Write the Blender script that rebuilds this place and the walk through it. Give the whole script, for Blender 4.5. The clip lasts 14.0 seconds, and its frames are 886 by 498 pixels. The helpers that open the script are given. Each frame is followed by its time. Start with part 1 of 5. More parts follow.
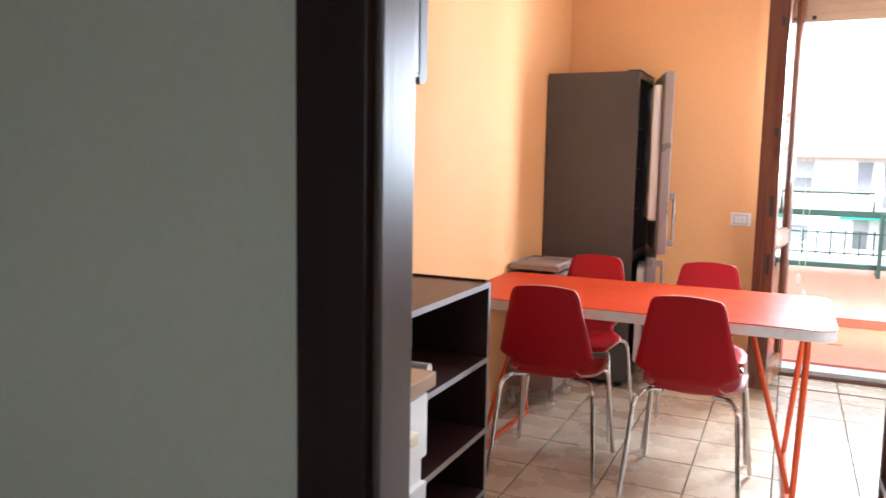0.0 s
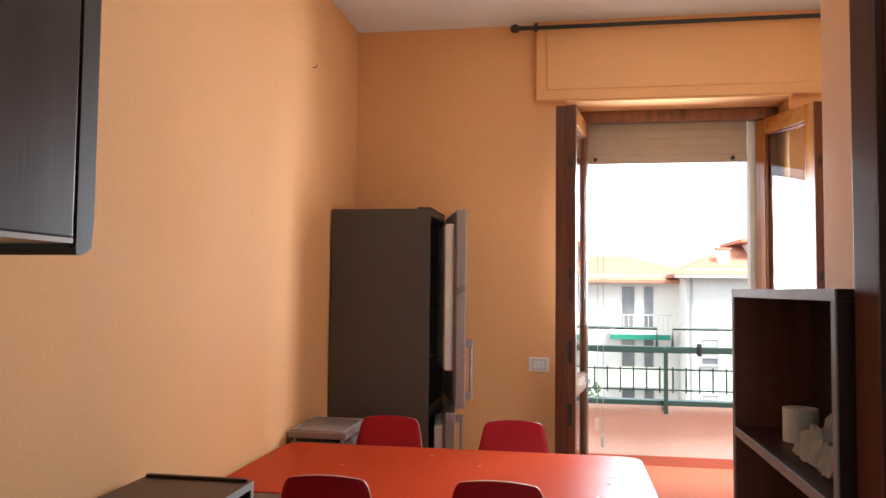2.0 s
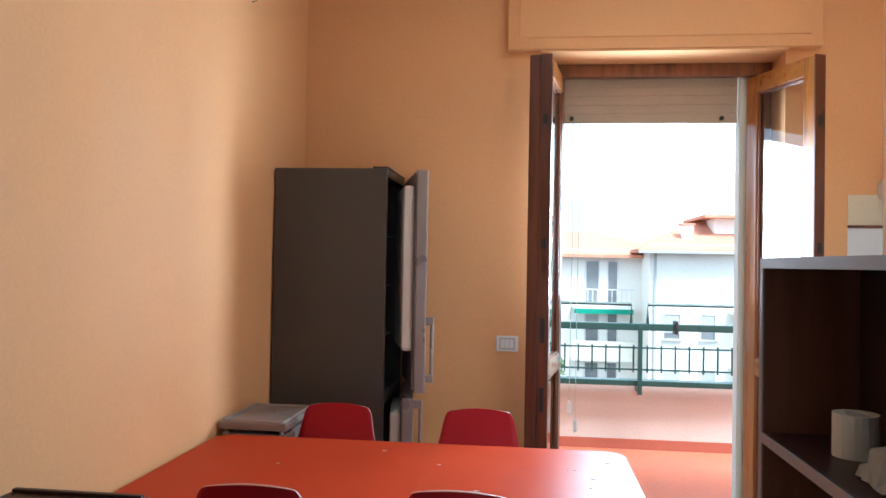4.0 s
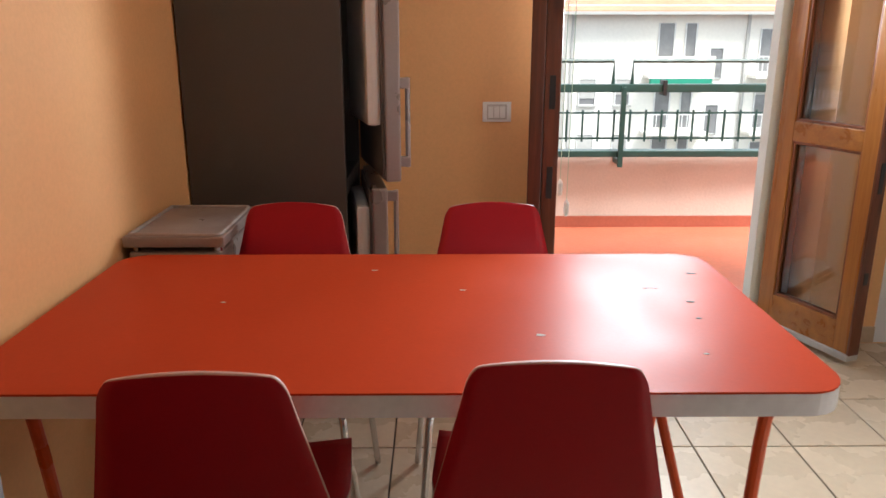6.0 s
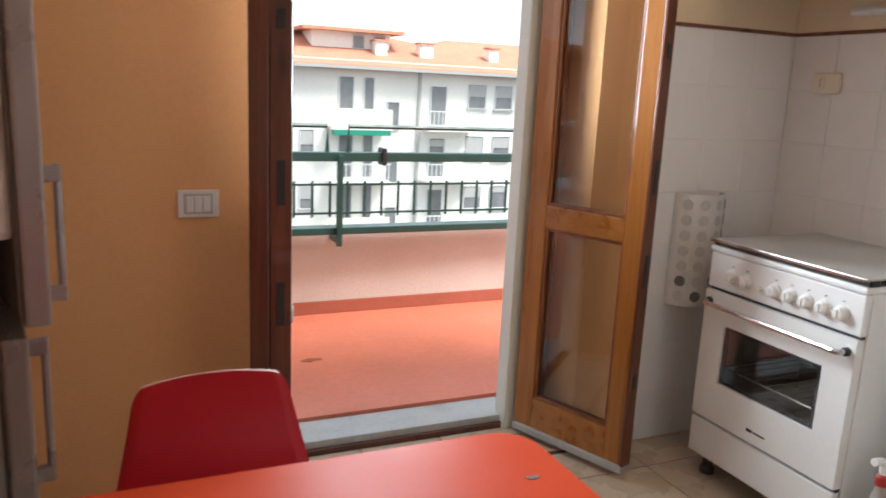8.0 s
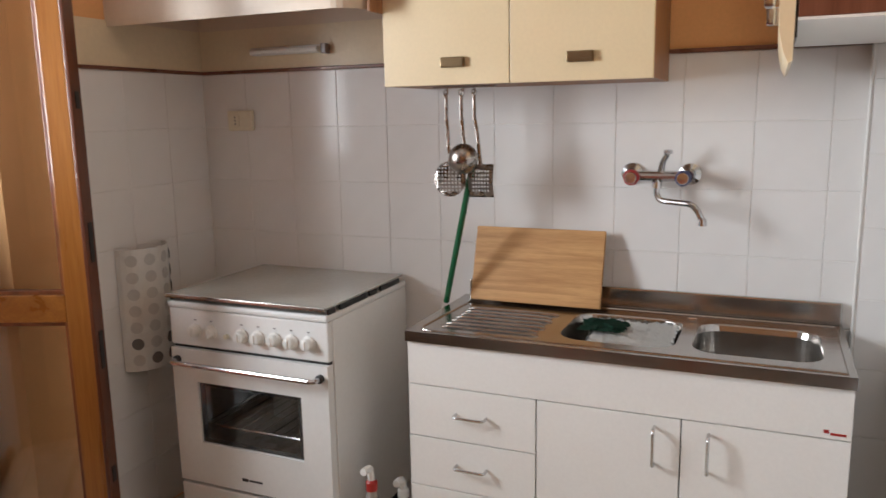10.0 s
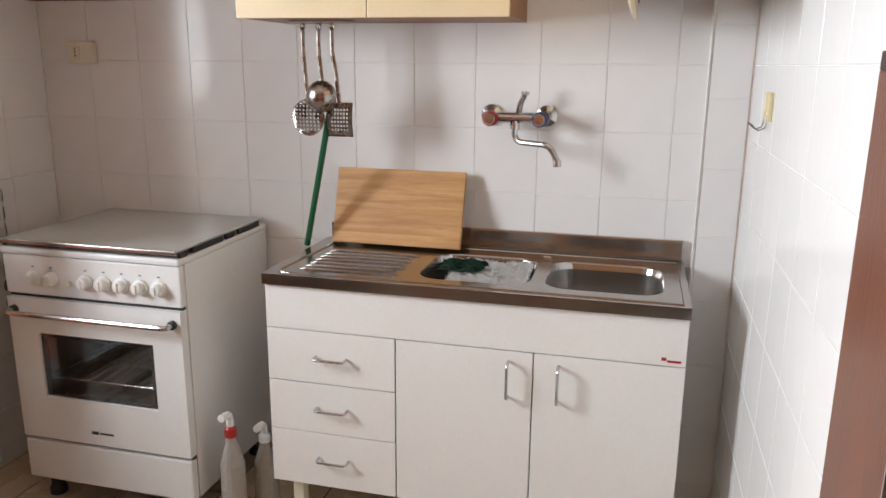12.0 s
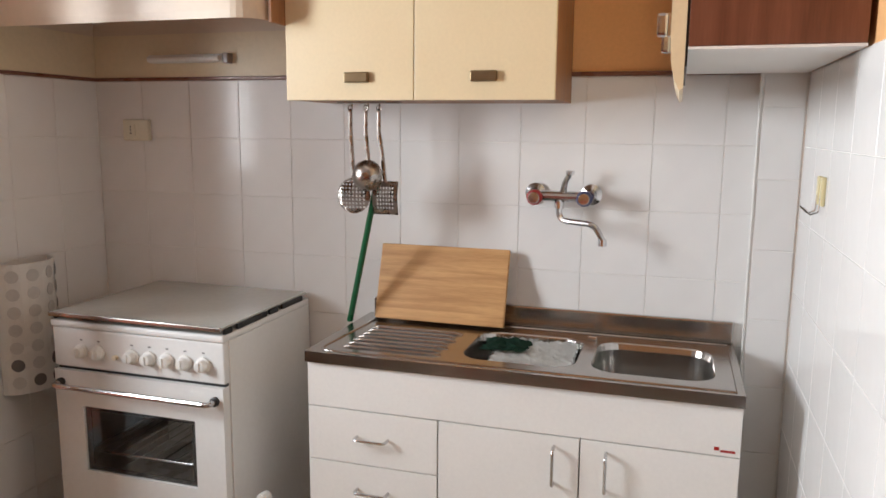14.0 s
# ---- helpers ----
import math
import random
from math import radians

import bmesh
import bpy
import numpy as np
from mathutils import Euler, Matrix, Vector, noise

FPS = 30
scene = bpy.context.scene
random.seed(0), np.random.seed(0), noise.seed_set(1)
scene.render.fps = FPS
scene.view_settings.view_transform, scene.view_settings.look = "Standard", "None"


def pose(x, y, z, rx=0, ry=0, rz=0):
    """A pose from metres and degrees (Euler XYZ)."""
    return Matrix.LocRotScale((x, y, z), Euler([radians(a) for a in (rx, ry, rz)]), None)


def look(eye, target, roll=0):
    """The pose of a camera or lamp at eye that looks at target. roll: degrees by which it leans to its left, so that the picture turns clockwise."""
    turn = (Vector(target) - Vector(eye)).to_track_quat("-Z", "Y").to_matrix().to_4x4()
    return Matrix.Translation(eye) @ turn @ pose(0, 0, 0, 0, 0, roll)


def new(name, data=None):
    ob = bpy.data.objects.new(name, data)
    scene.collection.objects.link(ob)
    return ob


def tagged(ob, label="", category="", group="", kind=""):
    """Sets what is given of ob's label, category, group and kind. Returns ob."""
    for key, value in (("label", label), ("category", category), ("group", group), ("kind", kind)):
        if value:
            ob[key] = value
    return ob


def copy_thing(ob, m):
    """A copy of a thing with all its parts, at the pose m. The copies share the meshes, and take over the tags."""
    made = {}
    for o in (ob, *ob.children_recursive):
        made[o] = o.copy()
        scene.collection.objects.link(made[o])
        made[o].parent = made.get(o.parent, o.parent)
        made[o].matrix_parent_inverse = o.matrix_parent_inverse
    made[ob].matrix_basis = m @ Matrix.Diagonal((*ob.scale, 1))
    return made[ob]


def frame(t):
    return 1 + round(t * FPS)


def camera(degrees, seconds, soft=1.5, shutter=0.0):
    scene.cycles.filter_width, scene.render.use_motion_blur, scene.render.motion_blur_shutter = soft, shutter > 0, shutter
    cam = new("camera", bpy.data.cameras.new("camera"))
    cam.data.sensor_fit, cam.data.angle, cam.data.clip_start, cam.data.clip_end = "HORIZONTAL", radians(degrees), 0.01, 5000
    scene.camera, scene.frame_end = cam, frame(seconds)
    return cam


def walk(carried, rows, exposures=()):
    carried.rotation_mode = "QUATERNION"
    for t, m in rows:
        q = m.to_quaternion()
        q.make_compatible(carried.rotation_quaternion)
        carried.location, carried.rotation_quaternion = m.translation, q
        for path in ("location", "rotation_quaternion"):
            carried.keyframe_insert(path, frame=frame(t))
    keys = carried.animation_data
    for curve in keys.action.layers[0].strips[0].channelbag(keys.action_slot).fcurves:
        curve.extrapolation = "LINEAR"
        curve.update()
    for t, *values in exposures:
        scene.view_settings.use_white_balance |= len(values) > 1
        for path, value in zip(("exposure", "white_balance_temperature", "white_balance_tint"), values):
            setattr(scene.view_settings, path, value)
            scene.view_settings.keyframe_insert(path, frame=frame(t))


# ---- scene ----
cam = camera(60.6, 14.0, 1.5, 0.25)
PATH = [
    (0, (0.39, 0.486, 1.33), (-0.435, 2.294, 1.099), 1.1),
    (0.5, (0.377, 0.719, 1.313), (-0.251, 2.603, 1.072), 1.0),
    (1, (0.264, 0.957, 1.324), (-0.179, 2.89, 1.067), 0.1),
    (1.5, (0.249, 1.025, 1.381), (-0.127, 2.985, 1.259), 0.2),
    (2, (0.27, 1.026, 1.438), (-0.049, 2.998, 1.543), 0.6),
    (4.5, (0.193, 1.68, 1.412), (0.037, 3.674, 1.384), 1.6),
    (5, (0.075, 1.893, 1.383), (0.061, 3.87, 1.078), 1.2),
    (5.5, (-0.028, 2.121, 1.327), (-0.018, 4.068, 0.868), 0.7),
    (6, (-0.119, 2.364, 1.321), (-0.105, 4.287, 0.769), 0.0),
    (6.5, (-0.197, 2.574, 1.304), (0.09, 4.458, 0.696), 0.4),
    (7, (-0.235, 2.767, 1.31), (0.312, 4.591, 0.698), 1.3),
    (7.5, (-0.188, 2.958, 1.317), (0.465, 4.771, 0.78), 1.9),
    (8, (-0.121, 3.159, 1.373), (0.682, 4.943, 0.958), 2.7),
    (8.5, (-0.077, 3.288, 1.479), (1.097, 4.869, 1.13), 0.5),
    (9, (-0.059, 3.391, 1.479), (1.483, 4.631, 1.192), -0.3),
    (11.5, (-0.027, 3.312, 1.429), (1.843, 3.848, 0.964), 0.3),
    (12, (-0.012, 3.31, 1.428), (1.871, 3.791, 0.953), 0.5),
    (12.5, (-0.003, 3.323, 1.436), (1.882, 3.787, 0.954), 0.6),
    (13, (0.002, 3.335, 1.437), (1.893, 3.811, 0.989), 0.6),
    (13.5, (0.0, 3.344, 1.456), (1.891, 3.863, 1.064), 0.4),
    (14, (-0.001, 3.339, 1.474), (1.886, 3.92, 1.159), 0.5),
]
walk(cam, [(t, look(eye, target, roll)) for t, eye, target, roll in PATH],
     ((0, 1.92, 5600, 9), (0.5, 1.72, 5350, 5), (1.0, 1.56, 5650, 8), (1.5, 1.2, 6000, 11), (2.0, 0.9, 6000, 9), (4.5, 0.92, 4950, -1), (5.5, 0.8, 5750, 7),
      (6.5, 0.6, 6150, 7), (7.5, 0.42, 5850, 5), (8.0, 0.4, 5900, 6), (8.5, 0.06, 6100, 9), (9.0, -0.16, 6300, 9), (11.5, 0.24, 6200, 9), (14.0, 0.18, 6300, 9)))

# ---------------------------------------------------------------- world and light
SUN_EL, SUN_AZ = radians(60), radians(136)
world = bpy.data.worlds.new("sky")
scene.world = world
world.use_nodes = True
wn, wl = world.node_tree.nodes, world.node_tree.links
wn.clear()
sky = wn.new("ShaderNodeTexSky")
sky.sky_type = "NISHITA"
sky.sun_disc = False
sky.sun_elevation, sky.sun_rotation = SUN_EL, SUN_AZ
sky.air_density, sky.dust_density = 1.0, 2.0
coord = wn.new("ShaderNodeTexCoord")
stretch = wn.new("ShaderNodeMapping")
stretch.inputs["Scale"].default_value = (1.0, 1.0, 3.2)
cloud = wn.new("ShaderNodeTexNoise")
cloud.inputs["Scale"].default_value, cloud.inputs["Detail"].default_value = 2.2, 6.0
cover = wn.new("ShaderNodeValToRGB")
cover.color_ramp.elements[0].position, cover.color_ramp.elements[1].position = 0.34, 0.56
cover.color_ramp.elements[0].color, cover.color_ramp.elements[1].color = (0.6,) * 3 + (1,), (0.97,) * 3 + (1,)
shade = wn.new("ShaderNodeTexNoise")
shade.inputs["Scale"].default_value = 4.0
grey = wn.new("ShaderNodeValToRGB")
grey.color_ramp.elements[0].color, grey.color_ramp.elements[1].color = (6.3, 6.6, 7.0, 1), (9.6, 9.7, 9.8, 1)
mixsky = wn.new("ShaderNodeMix")
mixsky.data_type = "RGBA"
back = wn.new("ShaderNodeBackground")
back.inputs["Strength"].default_value = 0.15
wout = wn.new("ShaderNodeOutputWorld")
wl.new(coord.outputs["Generated"], stretch.inputs["Vector"])
wl.new(stretch.outputs["Vector"], cloud.inputs["Vector"])
wl.new(stretch.outputs["Vector"], shade.inputs["Vector"])
wl.new(cloud.outputs["Fac"], cover.inputs["Fac"])
wl.new(shade.outputs["Fac"], grey.inputs["Fac"])
wl.new(cover.outputs["Color"], mixsky.inputs["Factor"])
wl.new(sky.outputs["Color"], mixsky.inputs["A"])
wl.new(grey.outputs["Color"], mixsky.inputs["B"])
wl.new(mixsky.outputs["Result"], back.inputs["Color"])
wl.new(back.outputs["Background"], wout.inputs["Surface"])

sun_data = bpy.data.lights.new("sun", "SUN")
sun_data.energy, sun_data.angle, sun_data.color = 5.0, radians(24), (1.0, 0.95, 0.88)
sun = new("sun", sun_data)
sun.matrix_world = look((0, 0, 30), Vector((0, 0, 30)) - Vector((math.sin(SUN_AZ) * math.cos(SUN_EL), math.cos(SUN_AZ) * math.cos(SUN_EL), math.sin(SUN_EL))))

# the sky's light in the opening of the balcony door
door_light = bpy.data.lights.new("door_sky", "AREA")
door_light.shape, door_light.size, door_light.size_y = "RECTANGLE", 0.56, 0.92
door_light.spread = radians(130)
door_light.energy, door_light.color = 42, (0.93, 0.97, 1.0)
sky_lamp = new("door_sky", door_light)
sky_lamp.matrix_world = look((0.82, 5.79, 1.70), (0.82, 0, 1.70))


# ---------------------------------------------------------------- materials
def material(name, colour, rough=0.5, metal=0.0, vary=0.08, scale=6.0, fine=60.0, bump=0.05, dirt=0.0, dirt_colour=(0.2, 0.15, 0.1),
             stretch=(1, 1, 1), rough_vary=0.1, island=0.0, spec=0.5, coat=0.0):
    """A painted, plastic, metal or stone surface: two scales of noise in colour, roughness and relief."""
    m = bpy.data.materials.new(name)
    m.use_nodes = True
    n, l = m.node_tree.nodes, m.node_tree.links
    b = n["Principled BSDF"]
    b.inputs["Metallic"].default_value = metal
    b.inputs["Specular IOR Level"].default_value = spec
    b.inputs["Coat Weight"].default_value = coat
    tc, mp = n.new("ShaderNodeTexCoord"), n.new("ShaderNodeMapping")
    mp.inputs["Scale"].default_value = stretch
    l.new(tc.outputs["Object"], mp.inputs["Vector"])
    big, small = n.new("ShaderNodeTexNoise"), n.new("ShaderNodeTexNoise")
    big.inputs["Scale"].default_value, big.inputs["Detail"].default_value = scale, 5
    small.inputs["Scale"].default_value, small.inputs["Detail"].default_value = fine, 4
    for t in (big, small):
        l.new(mp.outputs["Vector"], t.inputs["Vector"])
    add = n.new("ShaderNodeMath")
    add.operation = "ADD"
    l.new(big.outputs["Fac"], add.inputs[0])
    l.new(small.outputs["Fac"], add.inputs[1])
    value = add.outputs[0]
    if island:
        info, more = n.new("ShaderNodeObjectInfo"), n.new("ShaderNodeMath")
        more.operation, more.inputs[1].default_value = "MULTIPLY_ADD", island
        l.new(info.outputs["Random"], more.inputs[0])
        l.new(value, more.inputs[2])
        value = more.outputs[0]
    ramp = n.new("ShaderNodeMapRange")
    ramp.inputs["From Min"].default_value, ramp.inputs["From Max"].default_value = 0.6, 1.4 + island
    ramp.inputs["To Min"].default_value, ramp.inputs["To Max"].default_value = 1 - vary, 1 + vary
    l.new(value, ramp.inputs["Value"])
    mul = n.new("ShaderNodeVectorMath")
    mul.operation = "SCALE"
    mul.inputs[0].default_value = colour
    l.new(ramp.outputs["Result"], mul.inputs["Scale"])
    out = mul.outputs["Vector"]
    if dirt:
        spot, cut, mix = n.new("ShaderNodeTexNoise"), n.new("ShaderNodeMapRange"), n.new("ShaderNodeMix")
        spot.inputs["Scale"].default_value, spot.inputs["Detail"].default_value = scale * 0.7, 8
        cut.inputs["From Min"].default_value, cut.inputs["From Max"].default_value = 0.52, 0.75
        cut.inputs["To Max"].default_value = dirt
        mix.data_type = "RGBA"
        mix.inputs["B"].default_value = (*dirt_colour, 1)
        l.new(mp.outputs["Vector"], spot.inputs["Vector"])
        l.new(spot.outputs["Fac"], cut.inputs["Value"])
        l.new(cut.outputs["Result"], mix.inputs["Factor"])
        l.new(out, mix.inputs["A"])
        out = mix.outputs["Result"]
    l.new(out, b.inputs["Base Color"])
    rr = n.new("ShaderNodeMapRange")
    rr.inputs["From Min"].default_value, rr.inputs["From Max"].default_value = 0.3, 0.7
    rr.inputs["To Min"].default_value, rr.inputs["To Max"].default_value = max(0.02, rough - rough_vary), min(1, rough + rough_vary)
    l.new(big.outputs["Fac"], rr.inputs["Value"])
    l.new(rr.outputs["Result"], b.inputs["Roughness"])
    if bump:
        bp = n.new("ShaderNodeBump")
        bp.inputs["Strength"].default_value, bp.inputs["Distance"].default_value = bump, 0.01
        l.new(small.outputs["Fac"], bp.inputs["Height"])
        l.new(bp.outputs["Normal"], b.inputs["Normal"])
    return m


def wood(name, dark, light, axis="z", rough=0.45, rings=26.0, knots=False, coat=0.0, uneven=0.12, spec=0.5):
    """Grain drawn out along one axis, with fine pores."""
    m = bpy.data.materials.new(name)
    m.use_nodes = True
    n, l = m.node_tree.nodes, m.node_tree.links
    b = n["Principled BSDF"]
    b.inputs["Coat Weight"].default_value, b.inputs["Specular IOR Level"].default_value = coat, spec
    tc, mp = n.new("ShaderNodeTexCoord"), n.new("ShaderNodeMapping")
    mp.inputs["Scale"].default_value = [0.06 if a == axis else 1.0 for a in "xyz"]
    l.new(tc.outputs["Object"], mp.inputs["Vector"])
    big, fine = n.new("ShaderNodeTexNoise"), n.new("ShaderNodeTexNoise")
    big.inputs["Scale"].default_value, big.inputs["Detail"].default_value, big.inputs["Distortion"].default_value = rings, 6, 0.6
    fine.inputs["Scale"].default_value, fine.inputs["Detail"].default_value = rings * 9, 3
    l.new(mp.outputs["Vector"], big.inputs["Vector"])
    l.new(mp.outputs["Vector"], fine.inputs["Vector"])
    add = n.new("ShaderNodeMath")
    add.operation, add.inputs[1].default_value = "MULTIPLY_ADD", 0.35
    l.new(fine.outputs["Fac"], add.inputs[0])
    l.new(big.outputs["Fac"], add.inputs[2])
    ramp = n.new("ShaderNodeValToRGB")
    ramp.color_ramp.elements[0].position, ramp.color_ramp.elements[1].position = 0.45, 0.9
    ramp.color_ramp.elements[0].color, ramp.color_ramp.elements[1].color = (*dark, 1), (*light, 1)
    l.new(add.outputs[0], ramp.inputs["Fac"])
    out = ramp.outputs["Color"]
    if knots:
        vor, cut, mix = n.new("ShaderNodeTexVoronoi"), n.new("ShaderNodeMapRange"), n.new("ShaderNodeMix")
        km = n.new("ShaderNodeMapping")
        km.inputs["Scale"].default_value = [3.2 if a == axis else 9.0 for a in "xyz"]
        l.new(tc.outputs["Object"], km.inputs["Vector"])
        l.new(km.outputs["Vector"], vor.inputs["Vector"])
        vor.inputs["Scale"].default_value = 1.0
        cut.inputs["From Min"].default_value, cut.inputs["From Max"].default_value = 0.05, 0.2
        cut.inputs["To Min"].default_value, cut.inputs["To Max"].default_value = 0.75, 0.0
        mix.data_type = "RGBA"
        mix.inputs["B"].default_value = (dark[0] * 0.35, dark[1] * 0.28, dark[2] * 0.25, 1)
        l.new(vor.outputs["Distance"], cut.inputs["Value"])
        l.new(cut.outputs["Result"], mix.inputs["Factor"])
        l.new(out, mix.inputs["A"])
        out = mix.outputs["Result"]
    l.new(out, b.inputs["Base Color"])
    rr = n.new("ShaderNodeMapRange")
    rr.inputs["To Min"].default_value, rr.inputs["To Max"].default_value = max(0.05, rough - uneven), rough + uneven
    l.new(big.outputs["Fac"], rr.inputs["Value"])
    l.new(rr.outputs["Result"], b.inputs["Roughness"])
    bp = n.new("ShaderNodeBump")
    bp.inputs["Strength"].default_value, bp.inputs["Distance"].default_value = uneven, 0.004
    l.new(fine.outputs["Fac"], bp.inputs["Height"])
    l.new(bp.outputs["Normal"], b.inputs["Normal"])
    return m


def glass(name, tint=(0.97, 0.985, 0.98), rough=0.0):
    m = bpy.data.materials.new(name)
    m.use_nodes = True
    b = m.node_tree.nodes["Principled BSDF"]
    b.inputs["Base Color"].default_value = (*tint, 1)
    b.inputs["Transmission Weight"].default_value = 1.0
    b.inputs["Roughness"].default_value = rough
    b.inputs["IOR"].default_value = 1.52
    return m


ORANGE = material("orange_wall_paint", (0.78, 0.425, 0.185), 0.75, vary=0.06, scale=1.6, fine=90, bump=0.05, dirt=0.12, dirt_colour=(0.62, 0.36, 0.18), spec=0.3)
CREAM_WALL = material("cream_wall_paint", (0.74, 0.62, 0.43), 0.45, vary=0.05, scale=3, fine=60, bump=0.1)
WHITE_CEIL = material("white_ceiling_paint", (0.80, 0.78, 0.74), 0.85, vary=0.04, scale=2, fine=80, bump=0.1, spec=0.2)
HALL_WALL = material("pale_hall_paint", (0.54, 0.55, 0.47), 0.8, vary=0.05, scale=2, fine=70, bump=0.1, spec=0.2)
TILE = material("white_wall_tile", (0.80, 0.785, 0.77), 0.12, vary=0.03, scale=3, fine=14, bump=0.05, rough_vary=0.03, island=0.5, spec=0.14)
GROUT = material("tile_grout", (0.82, 0.80, 0.77), 0.85, vary=0.12, scale=8, bump=0.1)
FLOOR_TILE = material("beige_floor_tile", (0.58, 0.47, 0.34), 0.28, vary=0.13, scale=5, fine=40, bump=0.06, dirt=0.1, dirt_colour=(0.45, 0.33, 0.21), island=0.6)
FLOOR_GROUT = material("floor_grout", (0.11, 0.085, 0.065), 0.95, spec=0.1, vary=0.2, scale=9)
SKIRT = material("beige_skirting", (0.52, 0.38, 0.25), 0.4, vary=0.12, scale=5)
TERRACOTTA = material("red_balcony_tile", (0.60, 0.17, 0.095), 0.32, vary=0.14, scale=4, fine=40, bump=0.1, dirt=0.12, dirt_colour=(0.62, 0.26, 0.17), rough_vary=0.04)
SKIRT_RED = material("dark_red_skirting", (0.38, 0.115, 0.07), 0.5, vary=0.15, scale=5)
PARAPET = material("pink_plaster", (0.66, 0.595, 0.525), 0.9, vary=0.07, scale=3, fine=60, bump=0.25, dirt=0.3, dirt_colour=(0.52, 0.4, 0.33))
SILL = material("grey_stone_sill", (0.46, 0.47, 0.46), 0.6, vary=0.15, scale=8, dirt=0.3)
REVEAL = material("pale_reveal_paint", (0.72, 0.74, 0.66), 0.7, vary=0.05, scale=4, dirt=0.2, dirt_colour=(0.55, 0.55, 0.48))
DARK_WOOD = wood("dark_brown_veneer", (0.034, 0.015, 0.014), (0.042, 0.019, 0.0165), "y", 0.36, 34, uneven=0.03, spec=0.3)
DARK_WOOD_Z = wood("dark_brown_door_wood", (0.046, 0.020, 0.013), (0.060, 0.027, 0.017), "z", 0.32, 24, uneven=0.03, spec=0.25)
# casing and jamb: shaded and lit side of one door frame, put into the colour
CASING_WOOD = wood("shaded_dark_casing", (0.016, 0.008, 0.008), (0.024, 0.011, 0.010), "z", 0.35, 24, uneven=0.03, spec=0.25)
JAMB_WOOD = wood("lit_brown_jamb", (0.085, 0.064, 0.052), (0.115, 0.087, 0.071), "z", 0.3, 16, uneven=0.05)
RED_WOOD = wood("red_brown_veneer", (0.11, 0.035, 0.018), (0.19, 0.068, 0.036), "z", 0.35, 30)
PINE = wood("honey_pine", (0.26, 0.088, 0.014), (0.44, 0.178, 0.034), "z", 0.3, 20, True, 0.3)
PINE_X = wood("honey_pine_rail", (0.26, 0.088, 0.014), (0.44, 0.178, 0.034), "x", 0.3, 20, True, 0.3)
PINE_DARK = wood("dark_and_shaded_pine", (0.065, 0.018, 0.008), (0.15, 0.044, 0.017), "z", 0.35, 24, True, 0.2)
FRAME_WOOD = wood("stained_pine_frame", (0.13, 0.04, 0.015), (0.27, 0.09, 0.03), "z", 0.35, 24, True, 0.2)
EDGE = material("pale_edge_band", (0.27, 0.25, 0.25), 0.5, vary=0.08, scale=20)
TABLE_RED = material("orange_red_laminate", (0.47, 0.056, 0.018), 0.38, vary=0.05, scale=4, fine=120, bump=0.02, spec=0.02, dirt=0.05, dirt_colour=(0.6, 0.13, 0.06), rough_vary=0.05)
WHITE_EDGE = material("white_edge_band", (0.72, 0.70, 0.68), 0.45, vary=0.08, scale=12, dirt=0.2)
CHIP = material("chipped_spot", (0.55, 0.5, 0.44), 0.8, vary=0.3, scale=200)
CHIP_DARK = material("dark_chipped_spot", (0.09, 0.07, 0.05), 0.8, vary=0.3, scale=200)
CHAIR_RED = material("red_lacquered_plywood", (0.38, 0.003, 0.011), 0.4, spec=0.28, vary=0.06, scale=5, fine=150, bump=0.03, rough_vary=0.06)
PLY_EDGE = material("plywood_edge", (0.42, 0.22, 0.17), 0.6, vary=0.15, scale=60)
CHROME = material("chrome", (0.58, 0.57, 0.57), 0.2, 1.0, vary=0.05, scale=20, bump=0.0, rough_vary=0.06)
STEEL = material("brushed_steel", (0.46, 0.435, 0.41), 0.22, 1.0, vary=0.03, scale=8, fine=200, bump=0.0, stretch=(1.5, 1, 1.5), rough_vary=0.05)
UTENSIL = material("worn_dark_steel", (0.40, 0.36, 0.33), 0.28, 1.0, vary=0.08, scale=30, bump=0.0)
ORANGE_METAL = material("orange_painted_tube", (0.66, 0.085, 0.012), 0.35, vary=0.1, scale=12)
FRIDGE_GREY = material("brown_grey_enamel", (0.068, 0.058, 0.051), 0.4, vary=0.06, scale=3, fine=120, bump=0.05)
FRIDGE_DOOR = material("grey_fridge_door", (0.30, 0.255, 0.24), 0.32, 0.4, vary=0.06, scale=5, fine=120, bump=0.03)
GAP_DARK = material("dark_gap_shade", (0.035, 0.035, 0.038), 0.5)
FRIDGE_WHITE = material("white_fridge_liner", (0.74, 0.72, 0.70), 0.4, vary=0.05)
GASKET = material("grey_rubber", (0.16, 0.15, 0.15), 0.7)
WHITE_ENAMEL = material("white_enamel", (0.80, 0.80, 0.79), 0.16, vary=0.03, scale=4, bump=0.01, rough_vary=0.06, dirt=0.08, dirt_colour=(0.6, 0.55, 0.48))
WHITE_LAM = material("white_laminate", (0.80, 0.775, 0.745), 0.38, vary=0.03, scale=3, fine=100, bump=0.02, dirt=0.05, dirt_colour=(0.6, 0.52, 0.45))
CREAM_LAM = material("cream_laminate", (0.74, 0.60, 0.385), 0.38, vary=0.04, scale=3, fine=100, bump=0.02)
CAB_SIDE = wood("teak_cabinet_side", (0.20, 0.085, 0.035), (0.36, 0.17, 0.075), "z", 0.45, 30)
OLIVE_WOOD = wood("dark_olive_brown_door", (0.050, 0.026, 0.010), (0.075, 0.039, 0.015), "z", 0.5, 24, uneven=0.04, spec=0.2)
